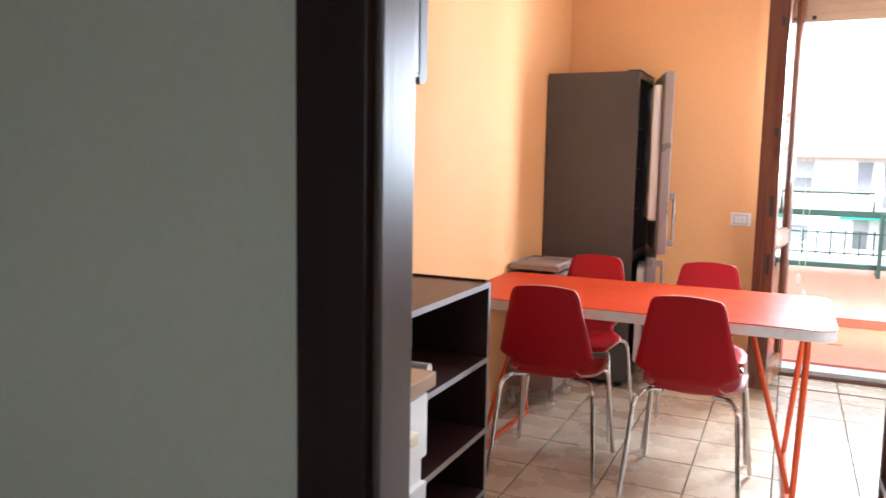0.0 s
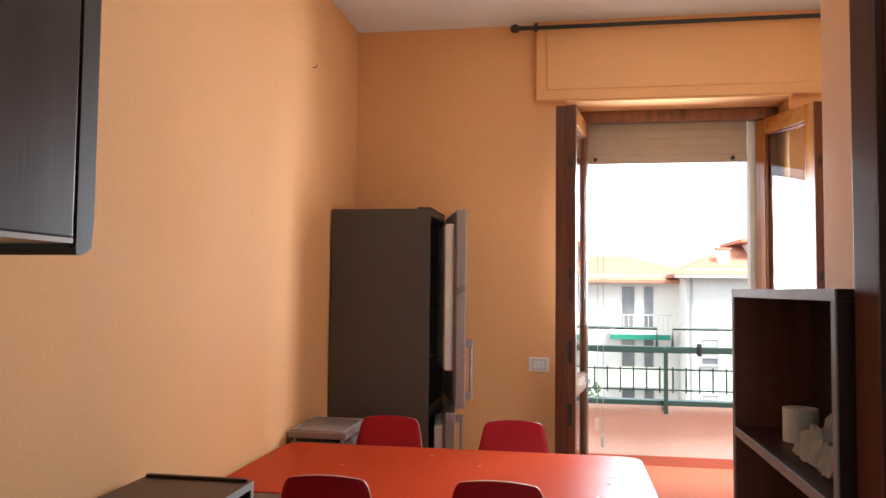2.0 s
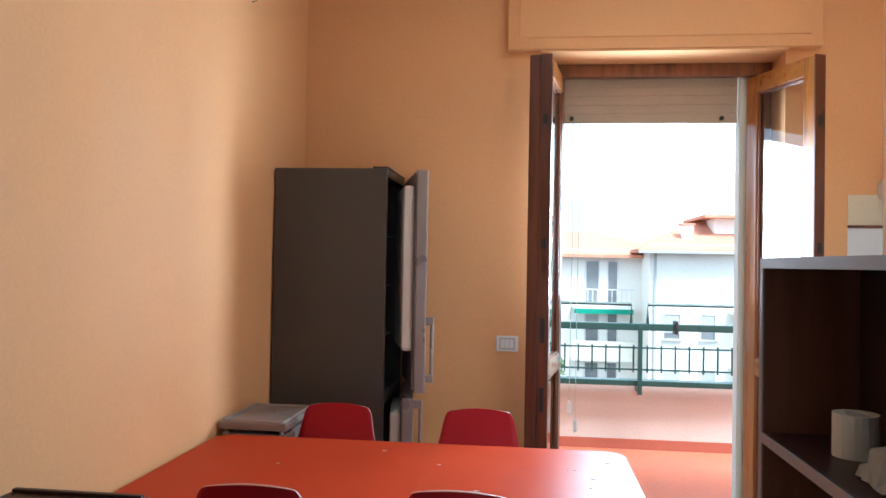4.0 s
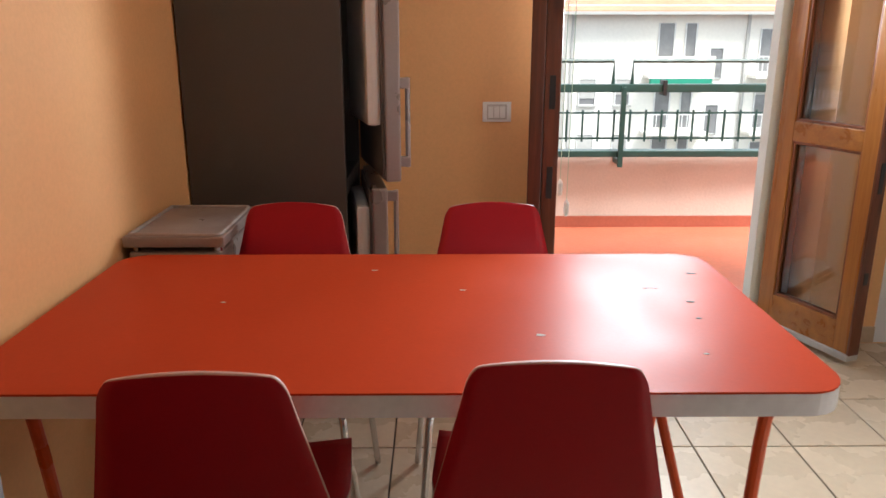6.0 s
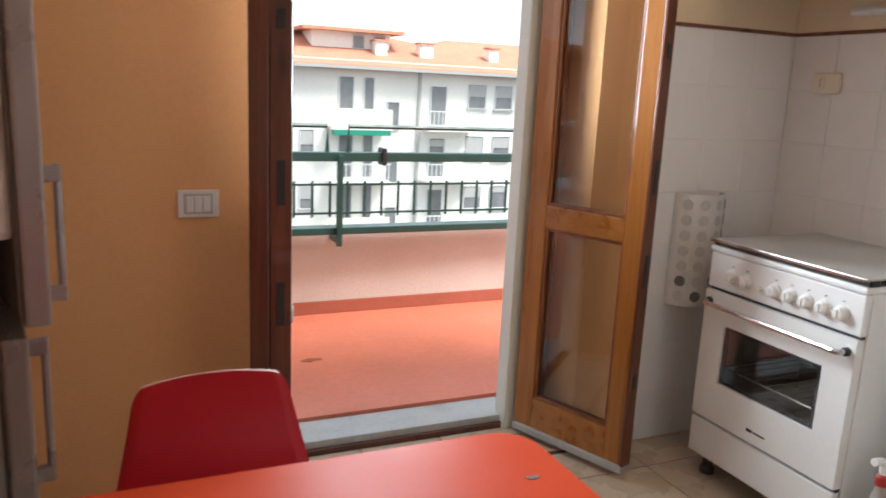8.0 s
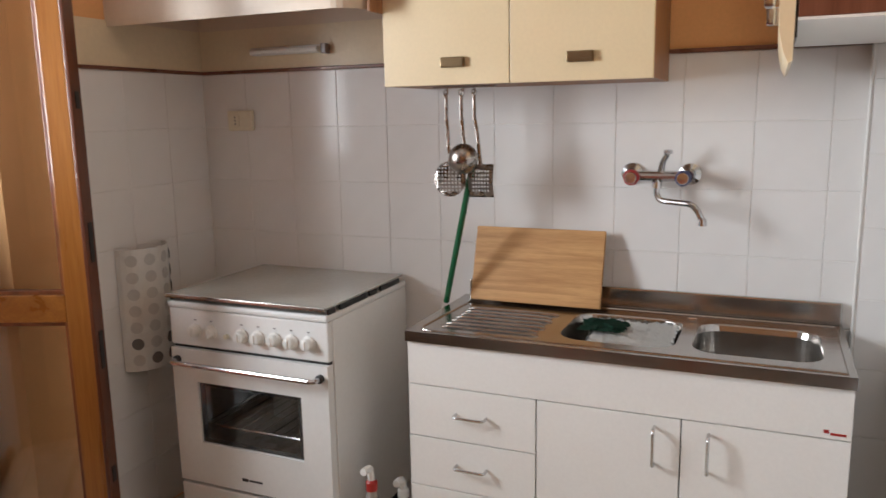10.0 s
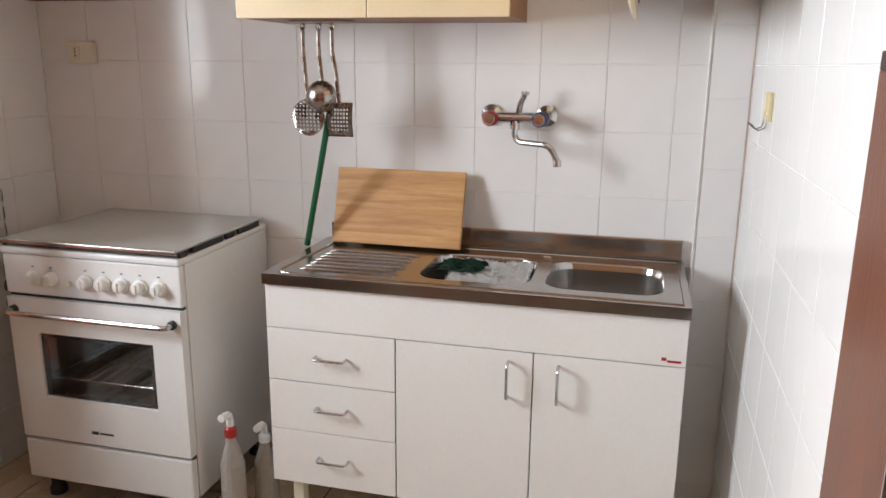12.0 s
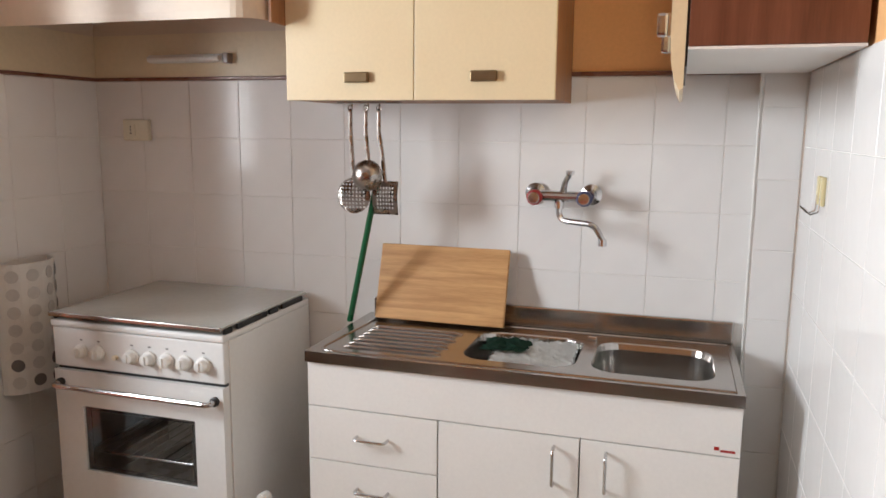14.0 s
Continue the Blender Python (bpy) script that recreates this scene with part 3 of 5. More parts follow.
for y in (5.84, 7.12):
    part("post", box(-3.275, -3.245, y - 0.015, y + 0.015, 0.55, 0.96, 0.002), GREEN_PAINT, end)

# white garden table with a folding rack, on the far end of the balcony
garden = thing("garden_table", (-1.45, 6.15, BZ), "white plastic garden table standing on the balcony tiles", "table")
part("tabletop", slab(rounded(-1.95, -0.93, 5.93, 6.36, 0.05, 5), 0.70, 0.725, bevel=0.006), WHITE_PLASTIC, garden)
part("apron", slab(rounded(-1.92, -0.96, 5.96, 6.33, 0.04, 5), 0.64, 0.70), WHITE_PLASTIC, garden)
for x in (-1.88, -1.0):
    for y in (6.0, 6.29):
        part("leg", tube([(x, y, BZ), (x, y, 0.65)], 0.026, sides=10), WHITE_PLASTIC, garden)
airer = thing("folding_rack", (-1.45, 6.15, 0.725), "white folding rack with thin metal legs on the garden table", "rack")
part("shelf", slab(rounded(-1.85, -1.0, 5.98, 6.30, 0.04, 5), 1.15, 1.175, bevel=0.005), WHITE_PLASTIC, airer)
for y in (6.02, 6.26):
    part("leg", tube([(-1.80, y, 0.735), (-1.06, y, 1.15)], 0.009, sides=8), STEEL, airer)
    part("leg", tube([(-1.06, y + 0.02, 0.735), (-1.80, y + 0.02, 1.15)], 0.009, sides=8), STEEL, airer)

solo("ground", box(-300, 300, -300, 500, -11.4, -11.2), material("street_asphalt", (0.06, 0.06, 0.06), 0.9, vary=0.2, scale=0.3), "grey asphalt street and yards far below", "ground", "structure")


# ---------------------------------------------------------------- table and chairs
TX0, TX1, TY0, TY1, TZ = -0.952, 0.58, 3.505, 4.32, 0.745
table = thing("dining_table", (-0.18, 3.9, 0), "orange-red laminate dining table with white edge, stained and chipped", "table")
out = rounded(TX0, TX1, TY0, TY1, 0.075, 8)
part("tabletop", slab(out, TZ - 0.004, TZ), TABLE_RED, table)
part("edge_band", slab(out, TZ - 0.045, TZ - 0.0045), WHITE_EDGE, table, "white edge band of the tabletop")


def trestle(x, lean):
    """A bent tube trestle: two legs, foot bar and braces."""
    part("leg", tube(bend([(x + 0.03 * lean, TY0 + 0.10, TZ - 0.047), (x + 0.03 * lean, TY0 + 0.12, 0.60), (x + 0.015, TY0 + 0.14, 0.012)], 0.08), 0.0125), ORANGE_METAL, table)
    part("leg", tube(bend([(x + 0.03 * lean, TY1 - 0.10, TZ - 0.047), (x + 0.03 * lean, TY1 - 0.11, 0.60), (x - 0.02 * lean, TY1 - 0.10, 0.012)], 0.08), 0.0125), ORANGE_METAL, table)
    part("foot_bar", tube([(x - 0.002 * lean, TY0 + 0.14, 0.02), (x - 0.02 * lean, TY1 - 0.10, 0.02)], 0.0125), ORANGE_METAL, table)
    part("brace", tube([(x - 0.17 * lean, TY0 + 0.16, TZ - 0.05), (x, TY0 + 0.14, 0.06)], 0.010), ORANGE_METAL, table)


trestle(0.455, 1)
trestle(-0.83, -1)


def shell(u, v):
    """The bent plywood shell of a chair, facing +y: v from 0 (front of the seat) to 1 (top of the back); u across, -1 to 1."""
    w = np.interp(v, [0, 0.05, 0.3, 0.42, 0.48, 0.53, 0.56, 0.60, 0.62, 0.64, 0.655, 0.68, 0.9, 1.0], [0.175, 0.195, 0.205, 0.188, 0.150, 0.124, 0.124, 0.146, 0.166, 0.187, 0.195, 0.191, 0.150, 0.133])
    if v > 0.955:
        w -= 0.018 * (1 - math.sqrt(max(0.0, 1 - ((v - 0.955) / 0.045) ** 2)))
    y = np.interp(v, [0, 0.08, 0.4, 0.5, 0.58, 0.7, 1.0], [0.40, 0.39, 0.12, 0.035, -0.005, -0.03, -0.085])
    z = np.interp(v, [0, 0.08, 0.4, 0.5, 0.58, 0.7, 1.0], [0.425, 0.445, 0.44, 0.448, 0.50, 0.60, 0.845])
    back = max(0.0, min(1.0, (v - 0.5) / 0.15))
    return Vector((w * u, y + 0.006 * back * u * u, z + (1 - back) * 0.012 * u * u - 0.012 * u * u * back))


def chair(at, turn, label):
    c = thing("dining_chair", (0, 0, 0), label, "chair", "red chairs round the table")
    steps = [i / 26 for i in range(14)] + [0.515, 0.53, 0.545, 0.56, 0.58, 0.60, 0.61, 0.62, 0.63, 0.64, 0.648, 0.655, 0.662, 0.68, 0.73, 0.78, 0.83, 0.88, 0.92, 0.945, 0.958, 0.969, 0.979, 0.987, 0.993, 0.997, 1.0]
    bm, rows, cols = bmesh.new(), len(steps) - 1, 12
    grid = [[bm.verts.new(shell(2 * i / cols - 1, steps[j])) for i in range(cols + 1)] for j in range(rows + 1)]
    for j in range(rows):
        for i in range(cols):
            bm.faces.new((grid[j][i], grid[j][i + 1], grid[j + 1][i + 1], grid[j + 1][i]))
    bmesh.ops.recalc_face_normals(bm, faces=bm.faces)
    skin = set(bm.verts)
    bmesh.ops.solidify(bm, geom=bm.faces[:], thickness=0.010)
    rim = [f for f in bm.faces if 0 < sum(v in skin for v in f.verts) < 4]
    for f in rim:
        f.material_index = 1
    s = part("seat_shell", bm, [CHAIR_RED, PLY_EDGE], c, "red bent plywood seat and back with pale edges", True)
    for sx in (-1, 1):
        part("leg", tube(bend([(sx * 0.10, 0.07, 0.428), (sx * 0.17, 0.06, 0.425), (sx * 0.195, -0.01, 0.40), (sx * 0.225, -0.07, 0.004)], 0.06), 0.0095), CHROME, c, "chrome tube leg")
        part("leg", tube(bend([(sx * 0.10, 0.30, 0.428), (sx * 0.17, 0.31, 0.425), (sx * 0.195, 0.37, 0.40), (sx * 0.225, 0.42, 0.004)], 0.06), 0.0095), CHROME, c, "chrome tube leg")
        part("side_rail", tube([(sx * 0.10, 0.07, 0.428), (sx * 0.10, 0.30, 0.428)], 0.0095), CHROME, c, "chrome seat support")
    c.matrix_basis = pose(*at, 0, 0, turn)
    return c


first = chair((-0.486, 3.465, 0), 3, "red plywood chair with chrome legs tucked under the table")
copy_thing(first, pose(0.066, 3.50, 0, 0, 0, -2))
for x, r in ((-0.537, 178), (0.043, 182)):
    o = copy_thing(first, pose(x, 4.435, 0, 0, 0, r))
    tagged(o, "red plywood chair with chrome legs at the window side")

# ---------------------------------------------------------------- fridge
FX0, FX1, FY0, FY1, FZ = -0.978, -0.437, 4.96, 5.445, 1.862
fridge = thing("fridge_freezer", (-0.7, 5.2, 0), "tall brown-grey fridge freezer with its doors ajar", "fridge")
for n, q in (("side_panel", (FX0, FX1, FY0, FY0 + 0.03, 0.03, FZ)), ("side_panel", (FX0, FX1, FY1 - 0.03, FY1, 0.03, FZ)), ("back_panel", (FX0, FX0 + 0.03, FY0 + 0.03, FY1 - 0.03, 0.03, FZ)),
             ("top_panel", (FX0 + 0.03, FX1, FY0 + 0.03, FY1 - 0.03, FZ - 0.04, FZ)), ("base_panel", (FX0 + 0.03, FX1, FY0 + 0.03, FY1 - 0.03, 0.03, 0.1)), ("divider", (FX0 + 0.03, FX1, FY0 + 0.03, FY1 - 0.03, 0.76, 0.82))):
    # the divider is near black: the shade of the door gap as colour
    part(n, box(*q, 0.004), FRIDGE_GREY if n != "divider" else GAP_DARK, fridge)
part("top_cap", box(FX1 - 0.07, FX1 + 0.004, FY0 + 0.002, FY1 - 0.002, FZ, FZ + 0.008, 0.003), BLACK, fridge)
for z in (1.05, 1.3, 1.55):
    part("glass_shelf", box(FX0 + 0.04, FX1 - 0.05, FY0 + 0.035, FY1 - 0.035, z, z + 0.008), GREY_PLASTIC, fridge)
part("liner", box(FX0 + 0.032, FX0 + 0.04, FY0 + 0.03, FY1 - 0.03, 0.1, FZ - 0.04), FRIDGE_WHITE, fridge)
for x in (FX0 + 0.05, FX1 - 0.05):
    part("foot", lathe([(0.018, 0), (0.02, 0.03)], (x, FY0 + 0.05, 0), sides=10), BLACK, fridge)


def fridge_door(z0, z1, ang, h0, h1):
    m = Matrix.Translation((FX1 + 0.012, FY1, 0)) @ Matrix.Rotation(radians(ang), 4, "Z")
    L = FY1 - FY0
    d = part("door", box(0, 0.055, -L - 0.01, 0, z0, z1, 0.008, turn=m), FRIDGE_DOOR, fridge, "grey metal fridge door ajar")
    part("door_liner", box(-0.055, 0.001, -L + 0.03, -0.05, z0 + (0.19 if z1 > 1 else 0.05), z1 - 0.07, 0.02, turn=m), FRIDGE_WHITE, d, "white moulded door liner")
    part("gasket", box(-0.008, 0.0005, -L + 0.01, -0.01, z0 + 0.015, z1 - 0.015, 0.003, turn=m), GASKET, d)
    pts = [m @ Vector(p) for p in ((0.05, -L + 0.03, h1), (0.09, -L + 0.03, h1), (0.09, -L + 0.03, h0), (0.05, -L + 0.03, h0))]
    part("handle", tube(bend([m @ Vector((0.088, -L + 0.03, h1 + 0.02)), m @ Vector((0.088, -L + 0.03, h0 - 0.02))], 0.01), 0.009, sides=8), FRIDGE_DOOR, d, "grey bar handle")
    for h in (h0, h1):
        part("handle_mount", box(0.05, 0.095, -L + 0.018, -L + 0.042, h - 0.018, h + 0.018, 0.004, turn=m), FRIDGE_DOOR, d)
    return d


fridge_door(0.815, FZ - 0.005, 15, 0.88, 1.15)
fridge_door(0.10, 0.795, 9, 0.45, 0.76)

# ---------------------------------------------------------------- open shelves and cabinets by the entry
def bookcase(name, x0, x1, y0, y1, z1, shelves, front, label):
    """An open case; front is the x of its open side."""
    c = thing(name, ((x0 + x1) / 2, (y0 + y1) / 2, 0), label, "bookcase")
    T = 0.02
    back = x0 if front == x1 else x1
    s = 1 if front > back else -1
    b0, b1 = sorted((back, back + s * 0.012))
    part("side_panel", box(x0, x1, y0, y0 + T, 0, z1 - T, 0.0015), DARK_WOOD, c)
    part("side_panel", box(x0, x1, y1 - T, y1, 0, z1 - T, 0.0015), RED_WOOD if s < 0 else DARK_WOOD, c)
    part("top_panel", box(x0, x1, y0, y1, z1 - T, z1, 0.0015), DARK_WOOD, c)
    part("back_panel", box(b0, b1, y0 + T, y1 - T, 0.06, z1 - T), DARK_WOOD, c)
    e0, e1 = sorted((front, front + s * 0.003))
    for z in shelves:
        q0, q1 = sorted((back + s * 0.012, front))
        part("shelf", box(q0, q1, y0 + T, y1 - T, z - T, z, 0.001), DARK_WOOD, c)
        part("edge_band", box(e0, e1, y0 + T, y1 - T, z - T, z), EDGE, c, "pale worn edge band")
    for q in ((y0, y0 + T, 0, z1), (y1 - T, y1, 0, z1), (y0 + T, y1 - T, z1 - T, z1)):
        part("edge_band", box(e0, e1, *q), EDGE, c, "pale worn edge band")
    return c


bookcase("low_bookcase", -0.935, -0.61, 2.24, 3.11, 0.885, (0.08, 0.325, 0.60), -0.61, "low dark brown open bookcase with pale edges")
bookcase("tall_bookcase", 0.695, 0.888, 2.315, 3.072, 1.445, (0.08, 0.40, 0.745, 1.10), 0.695, "dark brown open bookcase with papers on its shelves")

cab = thing("drawer_cabinet", (-0.7, 1.85, 0), "low white drawer cabinet with a pale wooden top", "cabinet")
part("body", box(XL + 0.004, -0.455, 1.46, 2.225, 0.04, 0.745, 0.003), WHITE_LAM, cab)
part("top", box(XL + 0.004, -0.42, 1.45, 2.235, 0.745, 0.785, 0.004), BEECH_TOP, cab, "pale wooden top board")
for z in (0.56, 0.32, 0.08):
    d = part("drawer", box(-0.455, -0.437, 1.47, 2.22, z, z + 0.17, 0.003), WHITE_LAM, cab)
    part("handle", box(-0.437, -0.41, 2.0, 2.12, z + 0.07, z + 0.10, 0.008), CREAM_LAM, d, "cream plastic pull")



def end_on_cabinet(x0, x1, y0, y1, z0, z1, near, wood_mat, door_mat, label, lip=0.08, under=None):
    """A wall cabinet whose doors face +y; its end panel at x = near is seen, the doors edge-on with a rounded lower lip."""
    c = thing("wall_cabinet", ((x0 + x1) / 2, (y0 + y1) / 2, z0), label, "cabinet")
    part("body", box(x0, x1, y0, y1 - 0.035, z0 + 0.006, z1, 0.002), wood_mat, c)
    part("underside", box(x0, x1, y0, y1 - 0.035, z0, z0 + 0.0055), under or WHITE_LAM, c)
    # black strip in place of the shade between body and doors
    part("gap_shade_strip", box(x0 + 0.005, x1 - 0.005, y1 - 0.0345, y1 - 0.030, z0 - lip * 0.4, z1), BLACK, c)
    mid = (x0 + x1) / 2
    for a, b in ((x0, mid - 0.002), (mid + 0.002, x1)):
        bm = bmesh.new()
        prof = [(y1 - 0.0295, z1), (y1 - 0.0295, z0 - 0.94 * lip), (y1 - 0.022, z0 - lip), (y1 - 0.012, z0 - 0.75 * lip), (y1 - 0.003, z0 - 0.25 * lip), (y1, z0 + 0.03), (y1, z1)]
        l = [bm.verts.new((a, y, z)) for y, z in prof]
        r = [bm.verts.new((b, y, z)) for y, z in prof]
        bm.faces.new(l)
        bm.faces.new(r[::-1])
        for i in range(len(prof)):
            bm.faces.new((l[i], l[(i + 1) % len(prof)], r[(i + 1) % len(prof)], r[i]))
        d = part("door", bm, door_mat, c)
        hx = a + 0.035 if near == x0 else b - 0.035
        part("pull", box(hx - 0.018, hx + 0.018, y1 + 0.006, y1 + 0.028, z0 + 0.03, z0 + 0.075, 0.006), CHROME, d, "metal pull")
        part("pull_stem", box(hx - 0.008, hx + 0.008, y1, y1 + 0.007, z0 + 0.03, z0 + 0.075), CHROME, d)
    return c


end_on_cabinet(XL + 0.003, -0.245, YN + 0.002, 1.79, 1.482, 2.3, -0.245, DARK_WOOD_Z, OLIVE_WOOD, "dark brown wall cabinet by the entry door", 0.012, BEECH_TOP)

# ---------------------------------------------------------------- small fittings in the dining part
def switch_plate():
    s = thing("light_switch", (0.12, YF, 1.01), "white three-gang light switch on the orange wall", "light switch")
    part("plate", box(0.063, 0.178, YF - 0.009, YF, 0.969, 1.049, 0.003), WHITE_PLASTIC, s)
    part("insert", box(0.080, 0.161, YF - 0.0105, YF - 0.0085, 0.979, 1.039, 0.001), SWITCH_GREY, s, "grey insert round the rockers")
    for i in range(3):
        x = 0.086 + i * 0.0235
        part("rocker", box(x, x + 0.021, YF - 0.013, YF - 0.008, 0.985, 1.032, 0.002), WHITE_PLASTIC, s)


switch_plate()

unit2 = thing("plastic_drawer_unit", (-0.84, 4.54, 0), "frosted plastic drawer unit on legs beside the fridge", "drawer unit")
part("lid", box(-0.975, -0.70, 4.35, 4.73, 0.755, 0.785, 0.006), GREY_PLASTIC, unit2)
part("lid_rim", tube(bend([(-0.96, 4.365, 0.787), (-0.715, 4.365, 0.787), (-0.715, 4.715, 0.787), (-0.96, 4.715, 0.787)], 0.02), 0.006, closed=True, sides=6), UNIT_RIM, unit2)
for z in (0.10, 0.32, 0.54):
    d = part("drawer", box(-0.965, -0.71, 4.36, 4.72, z, z + 0.20, 0.008), GREY_PLASTIC, unit2)
    part("grip", box(-0.88, -0.80, 4.345, 4.362, z + 0.14, z + 0.16, 0.004), WHITE_PLASTIC, d)
for x in (-0.95, -0.725):
    for y in (4.38, 4.70):
        part("leg", tube([(x, y, 0.03), (x, y, 0.76)], 0.012, sides=8), CHROME, unit2)
        part("caster", lathe([(0.008, -0.01), (0.02, -0.01), (0.02, 0.01), (0.008, 0.01)], (x, y, 0.02), "y", sides=12), WHITE_PLASTIC, unit2)

# marks on the tabletop
def chip(x, y, r, s, m, k):
    bm = slab([(x + r * (1 + 0.3 * math.sin(3 * a + k)) * math.cos(a), y + s * (1 + 0.25 * math.cos(2 * a + k)) * math.sin(a)) for a in (i * math.pi / 5 for i in range(10))], TZ + 0.0003, TZ + 0.0009)
    part("chipped_mark", bm, m, table)


for i, (x, y, r, m) in enumerate(((-0.277, 4.177, 0.008, CHIP), (-0.062, 4.024, 0.007, CHIP), (0.083, 3.753, 0.009, CHIP), (-0.593, 3.946, 0.006, CHIP), (0.38, 3.66, 0.005, CHIP),
                                  (0.367, 4.036, 0.005, CHIP_DARK), (0.388, 4.036, 0.005, CHIP_DARK), (0.507, 4.147, 0.012, CHIP_DARK), (0.44, 3.943, 0.009, CHIP_DARK), (0.426, 3.842, 0.006, CHIP_DARK))):
    chip(x, y, r, r * 0.55, m, i)

# things on the shelves
def roll(name, at, axis, r, h, mat, label, category):
    prof = [(r * 0.45, 0.002), (r * 0.45, 0), (r, 0), (r, h), (r * 0.45, h), (r * 0.45, h - 0.002)]
    return solo(name, lathe(prof, at, axis, sides=22), mat, label, category)


def crumpled(name, x0, x1, y0, y1, z, h, mat, label, category, seed, n=16, freq=5.0):
    """A crumpled sheet or bag lying on a shelf."""
    rng = random.Random(seed)
    bm = bmesh.new()
    g = []
    for j in range(n + 1):
        row = []
        for i in range(n + 1):
            u, v = i / n, j / n
            edge = min(u, v, 1 - u, 1 - v)
            p = noise.noise((u * freq + seed, v * freq, seed)) * 0.5 + 0.5
            row.append(bm.verts.new((x0 + (x1 - x0) * u + rng.uniform(-0.006, 0.006), y0 + (y1 - y0) * v + rng.uniform(-0.01, 0.01), z + 0.006 + h * p * min(1, edge * 5 + 0.15))))
        g.append(row)
    for j in range(n):
        for i in range(n):
            bm.faces.new((g[j][i], g[j][i + 1], g[j + 1][i + 1], g[j + 1][i]))
    bmesh.ops.solidify(bm, geom=bm.faces[:], thickness=0.005)
    low = min(v.co.z for v in bm.verts)
    bmesh.ops.translate(bm, verts=bm.verts, vec=(0, 0, z - low + 0.0005))
    return solo(name, bm, mat, label, category)


roll("paper_roll", (0.80, 2.88, 1.10), "z", 0.038, 0.075, PAPER, "white roll of tape standing on the dark bookcase", "roll")
crumpled("crumpled_paper", 0.74, 0.87, 2.50, 2.75, 1.10, 0.12, PAPER, "crumpled pale paper lying on the bookcase shelf", "paper", 3)
crumpled("paper_bag", 0.71, 0.87, 2.58, 3.00, 0.745, 0.09, YELLOW_BAG, "crumpled yellow and white bag on the bookcase shelf", "bag", 8, 18, 2.6)
solo("wooden_board", box(0.74, 0.76, 2.345, 2.53, 0.746, 1.0, 0.004, turn=Matrix()), wood("pale_board_wood", (0.42, 0.2, 0.09), (0.6, 0.33, 0.16), "z", 0.5), "light wooden board standing on the bookcase shelf", "board")
whitebox = thing("storage_box", (0.8, 2.68, 0.40), "white cardboard storage box on a low bookcase shelf", "box")
part("body", box(0.715, 0.88, 2.42, 2.90, 0.401, 0.60, 0.004), WHITE_LAM, whitebox)
part("lid", box(0.71, 0.885, 2.415, 2.905, 0.60, 0.632, 0.004), PAPER, whitebox)
solo("paper_tube", lathe([(0.012, 0), (0.022, 0), (0.022, 0.13), (0.012, 0.13)], (-0.82, 2.76, 0.622), "x", sides=16), PAPER, "small white roll lying in the low bookcase", "roll")
solo("trim_bookcase_strip", box(-0.93, -0.62, 3.09, 3.105, 0.885, 0.893, 0.002), DARK_WOOD, "dark strip on the low bookcase top", "trim", "structure")

# ---------------------------------------------------------------- kitchen
def plate_hole(x0, x1, ys, zs, bm=None):
    """An upright plate between x0 and x1 with a window: ys and zs are the four lines of its grid."""
    bm = bm or bmesh.new()
    v = {(k, i, j): bm.verts.new((x, ys[i], zs[j])) for k, x in enumerate((x0, x1)) for i in range(4) for j in range(4)}
    for k in (0, 1):
        for i in range(3):
            for j in range(3):
                if (i, j) != (1, 1):
                    bm.faces.new((v[k, i, j], v[k, i + 1, j], v[k, i + 1, j + 1], v[k, i, j + 1]))
    for lo, hi in ((0, 3), (1, 2)):
        for a in range(lo, hi):
            for p, q in (((a, lo), (a + 1, lo)), ((a, hi), (a + 1, hi)), ((lo, a), (lo, a + 1)), ((hi, a), (hi, a + 1))):
                bm.faces.new((v[0, *p], v[0, *q], v[1, *q], v[1, *p]))
    return bm


SX, SY0, SY1 = 1.85, 4.575, 5.195
stove = thing("cooker", (2.1, 4.88, 0), "white enamel gas cooker with its lid closed", "cooker")
part("side_panel", box(SX + 0.031, XR - 0.02, SY0, SY0 + 0.015, 0.09, 0.85, 0.003), WHITE_ENAMEL, stove)
part("side_panel", box(SX + 0.031, XR - 0.02, SY1 - 0.015, SY1, 0.09, 0.85, 0.003), WHITE_ENAMEL, stove)
part("back_panel", box(XR - 0.03, XR - 0.02, SY0 + 0.015, SY1 - 0.015, 0.09, 0.85), WHITE_ENAMEL, stove)
part("hob", box(SX - 0.004, XR - 0.02, SY0 - 0.002, SY1 + 0.002, 0.85, 0.872, 0.008), WHITE_ENAMEL, stove)
part("front_panel", box(SX + 0.002, SX + 0.03, SY0 + 0.001, SY1 - 0.001, 0.722, 0.849, 0.006), WHITE_ENAMEL, stove)
bm = box(XR - 0.11, XR - 0.10, SY0 + 0.06, SY1 - 0.06, 0.30, 0.66)
for y in (SY0 + 0.06, SY1 - 0.07):
    box(SX + 0.032, XR - 0.11, y, y + 0.01, 0.30, 0.66, bm=bm)
for z in (0.29, 0.66):
    box(SX + 0.032, XR - 0.10, SY0 + 0.06, SY1 - 0.06, z, z + 0.01, bm=bm)
part("oven_cavity", bm, OVEN_IN, stove, "grey enamelled oven cavity")
dv = part("oven_door", plate_hole(SX - 0.005, SX + 0.028, (SY0 + 0.004, SY0 + 0.105, SY1 - 0.105, SY1 - 0.004), (0.238, 0.385, 0.60, 0.712)), WHITE_ENAMEL, stove)
part("oven_window", box(SX + 0.002, SX + 0.008, SY0 + 0.104, SY1 - 0.104, 0.384, 0.601), OVEN_GLASS, dv, "smoked glass oven window").visible_shadow = False
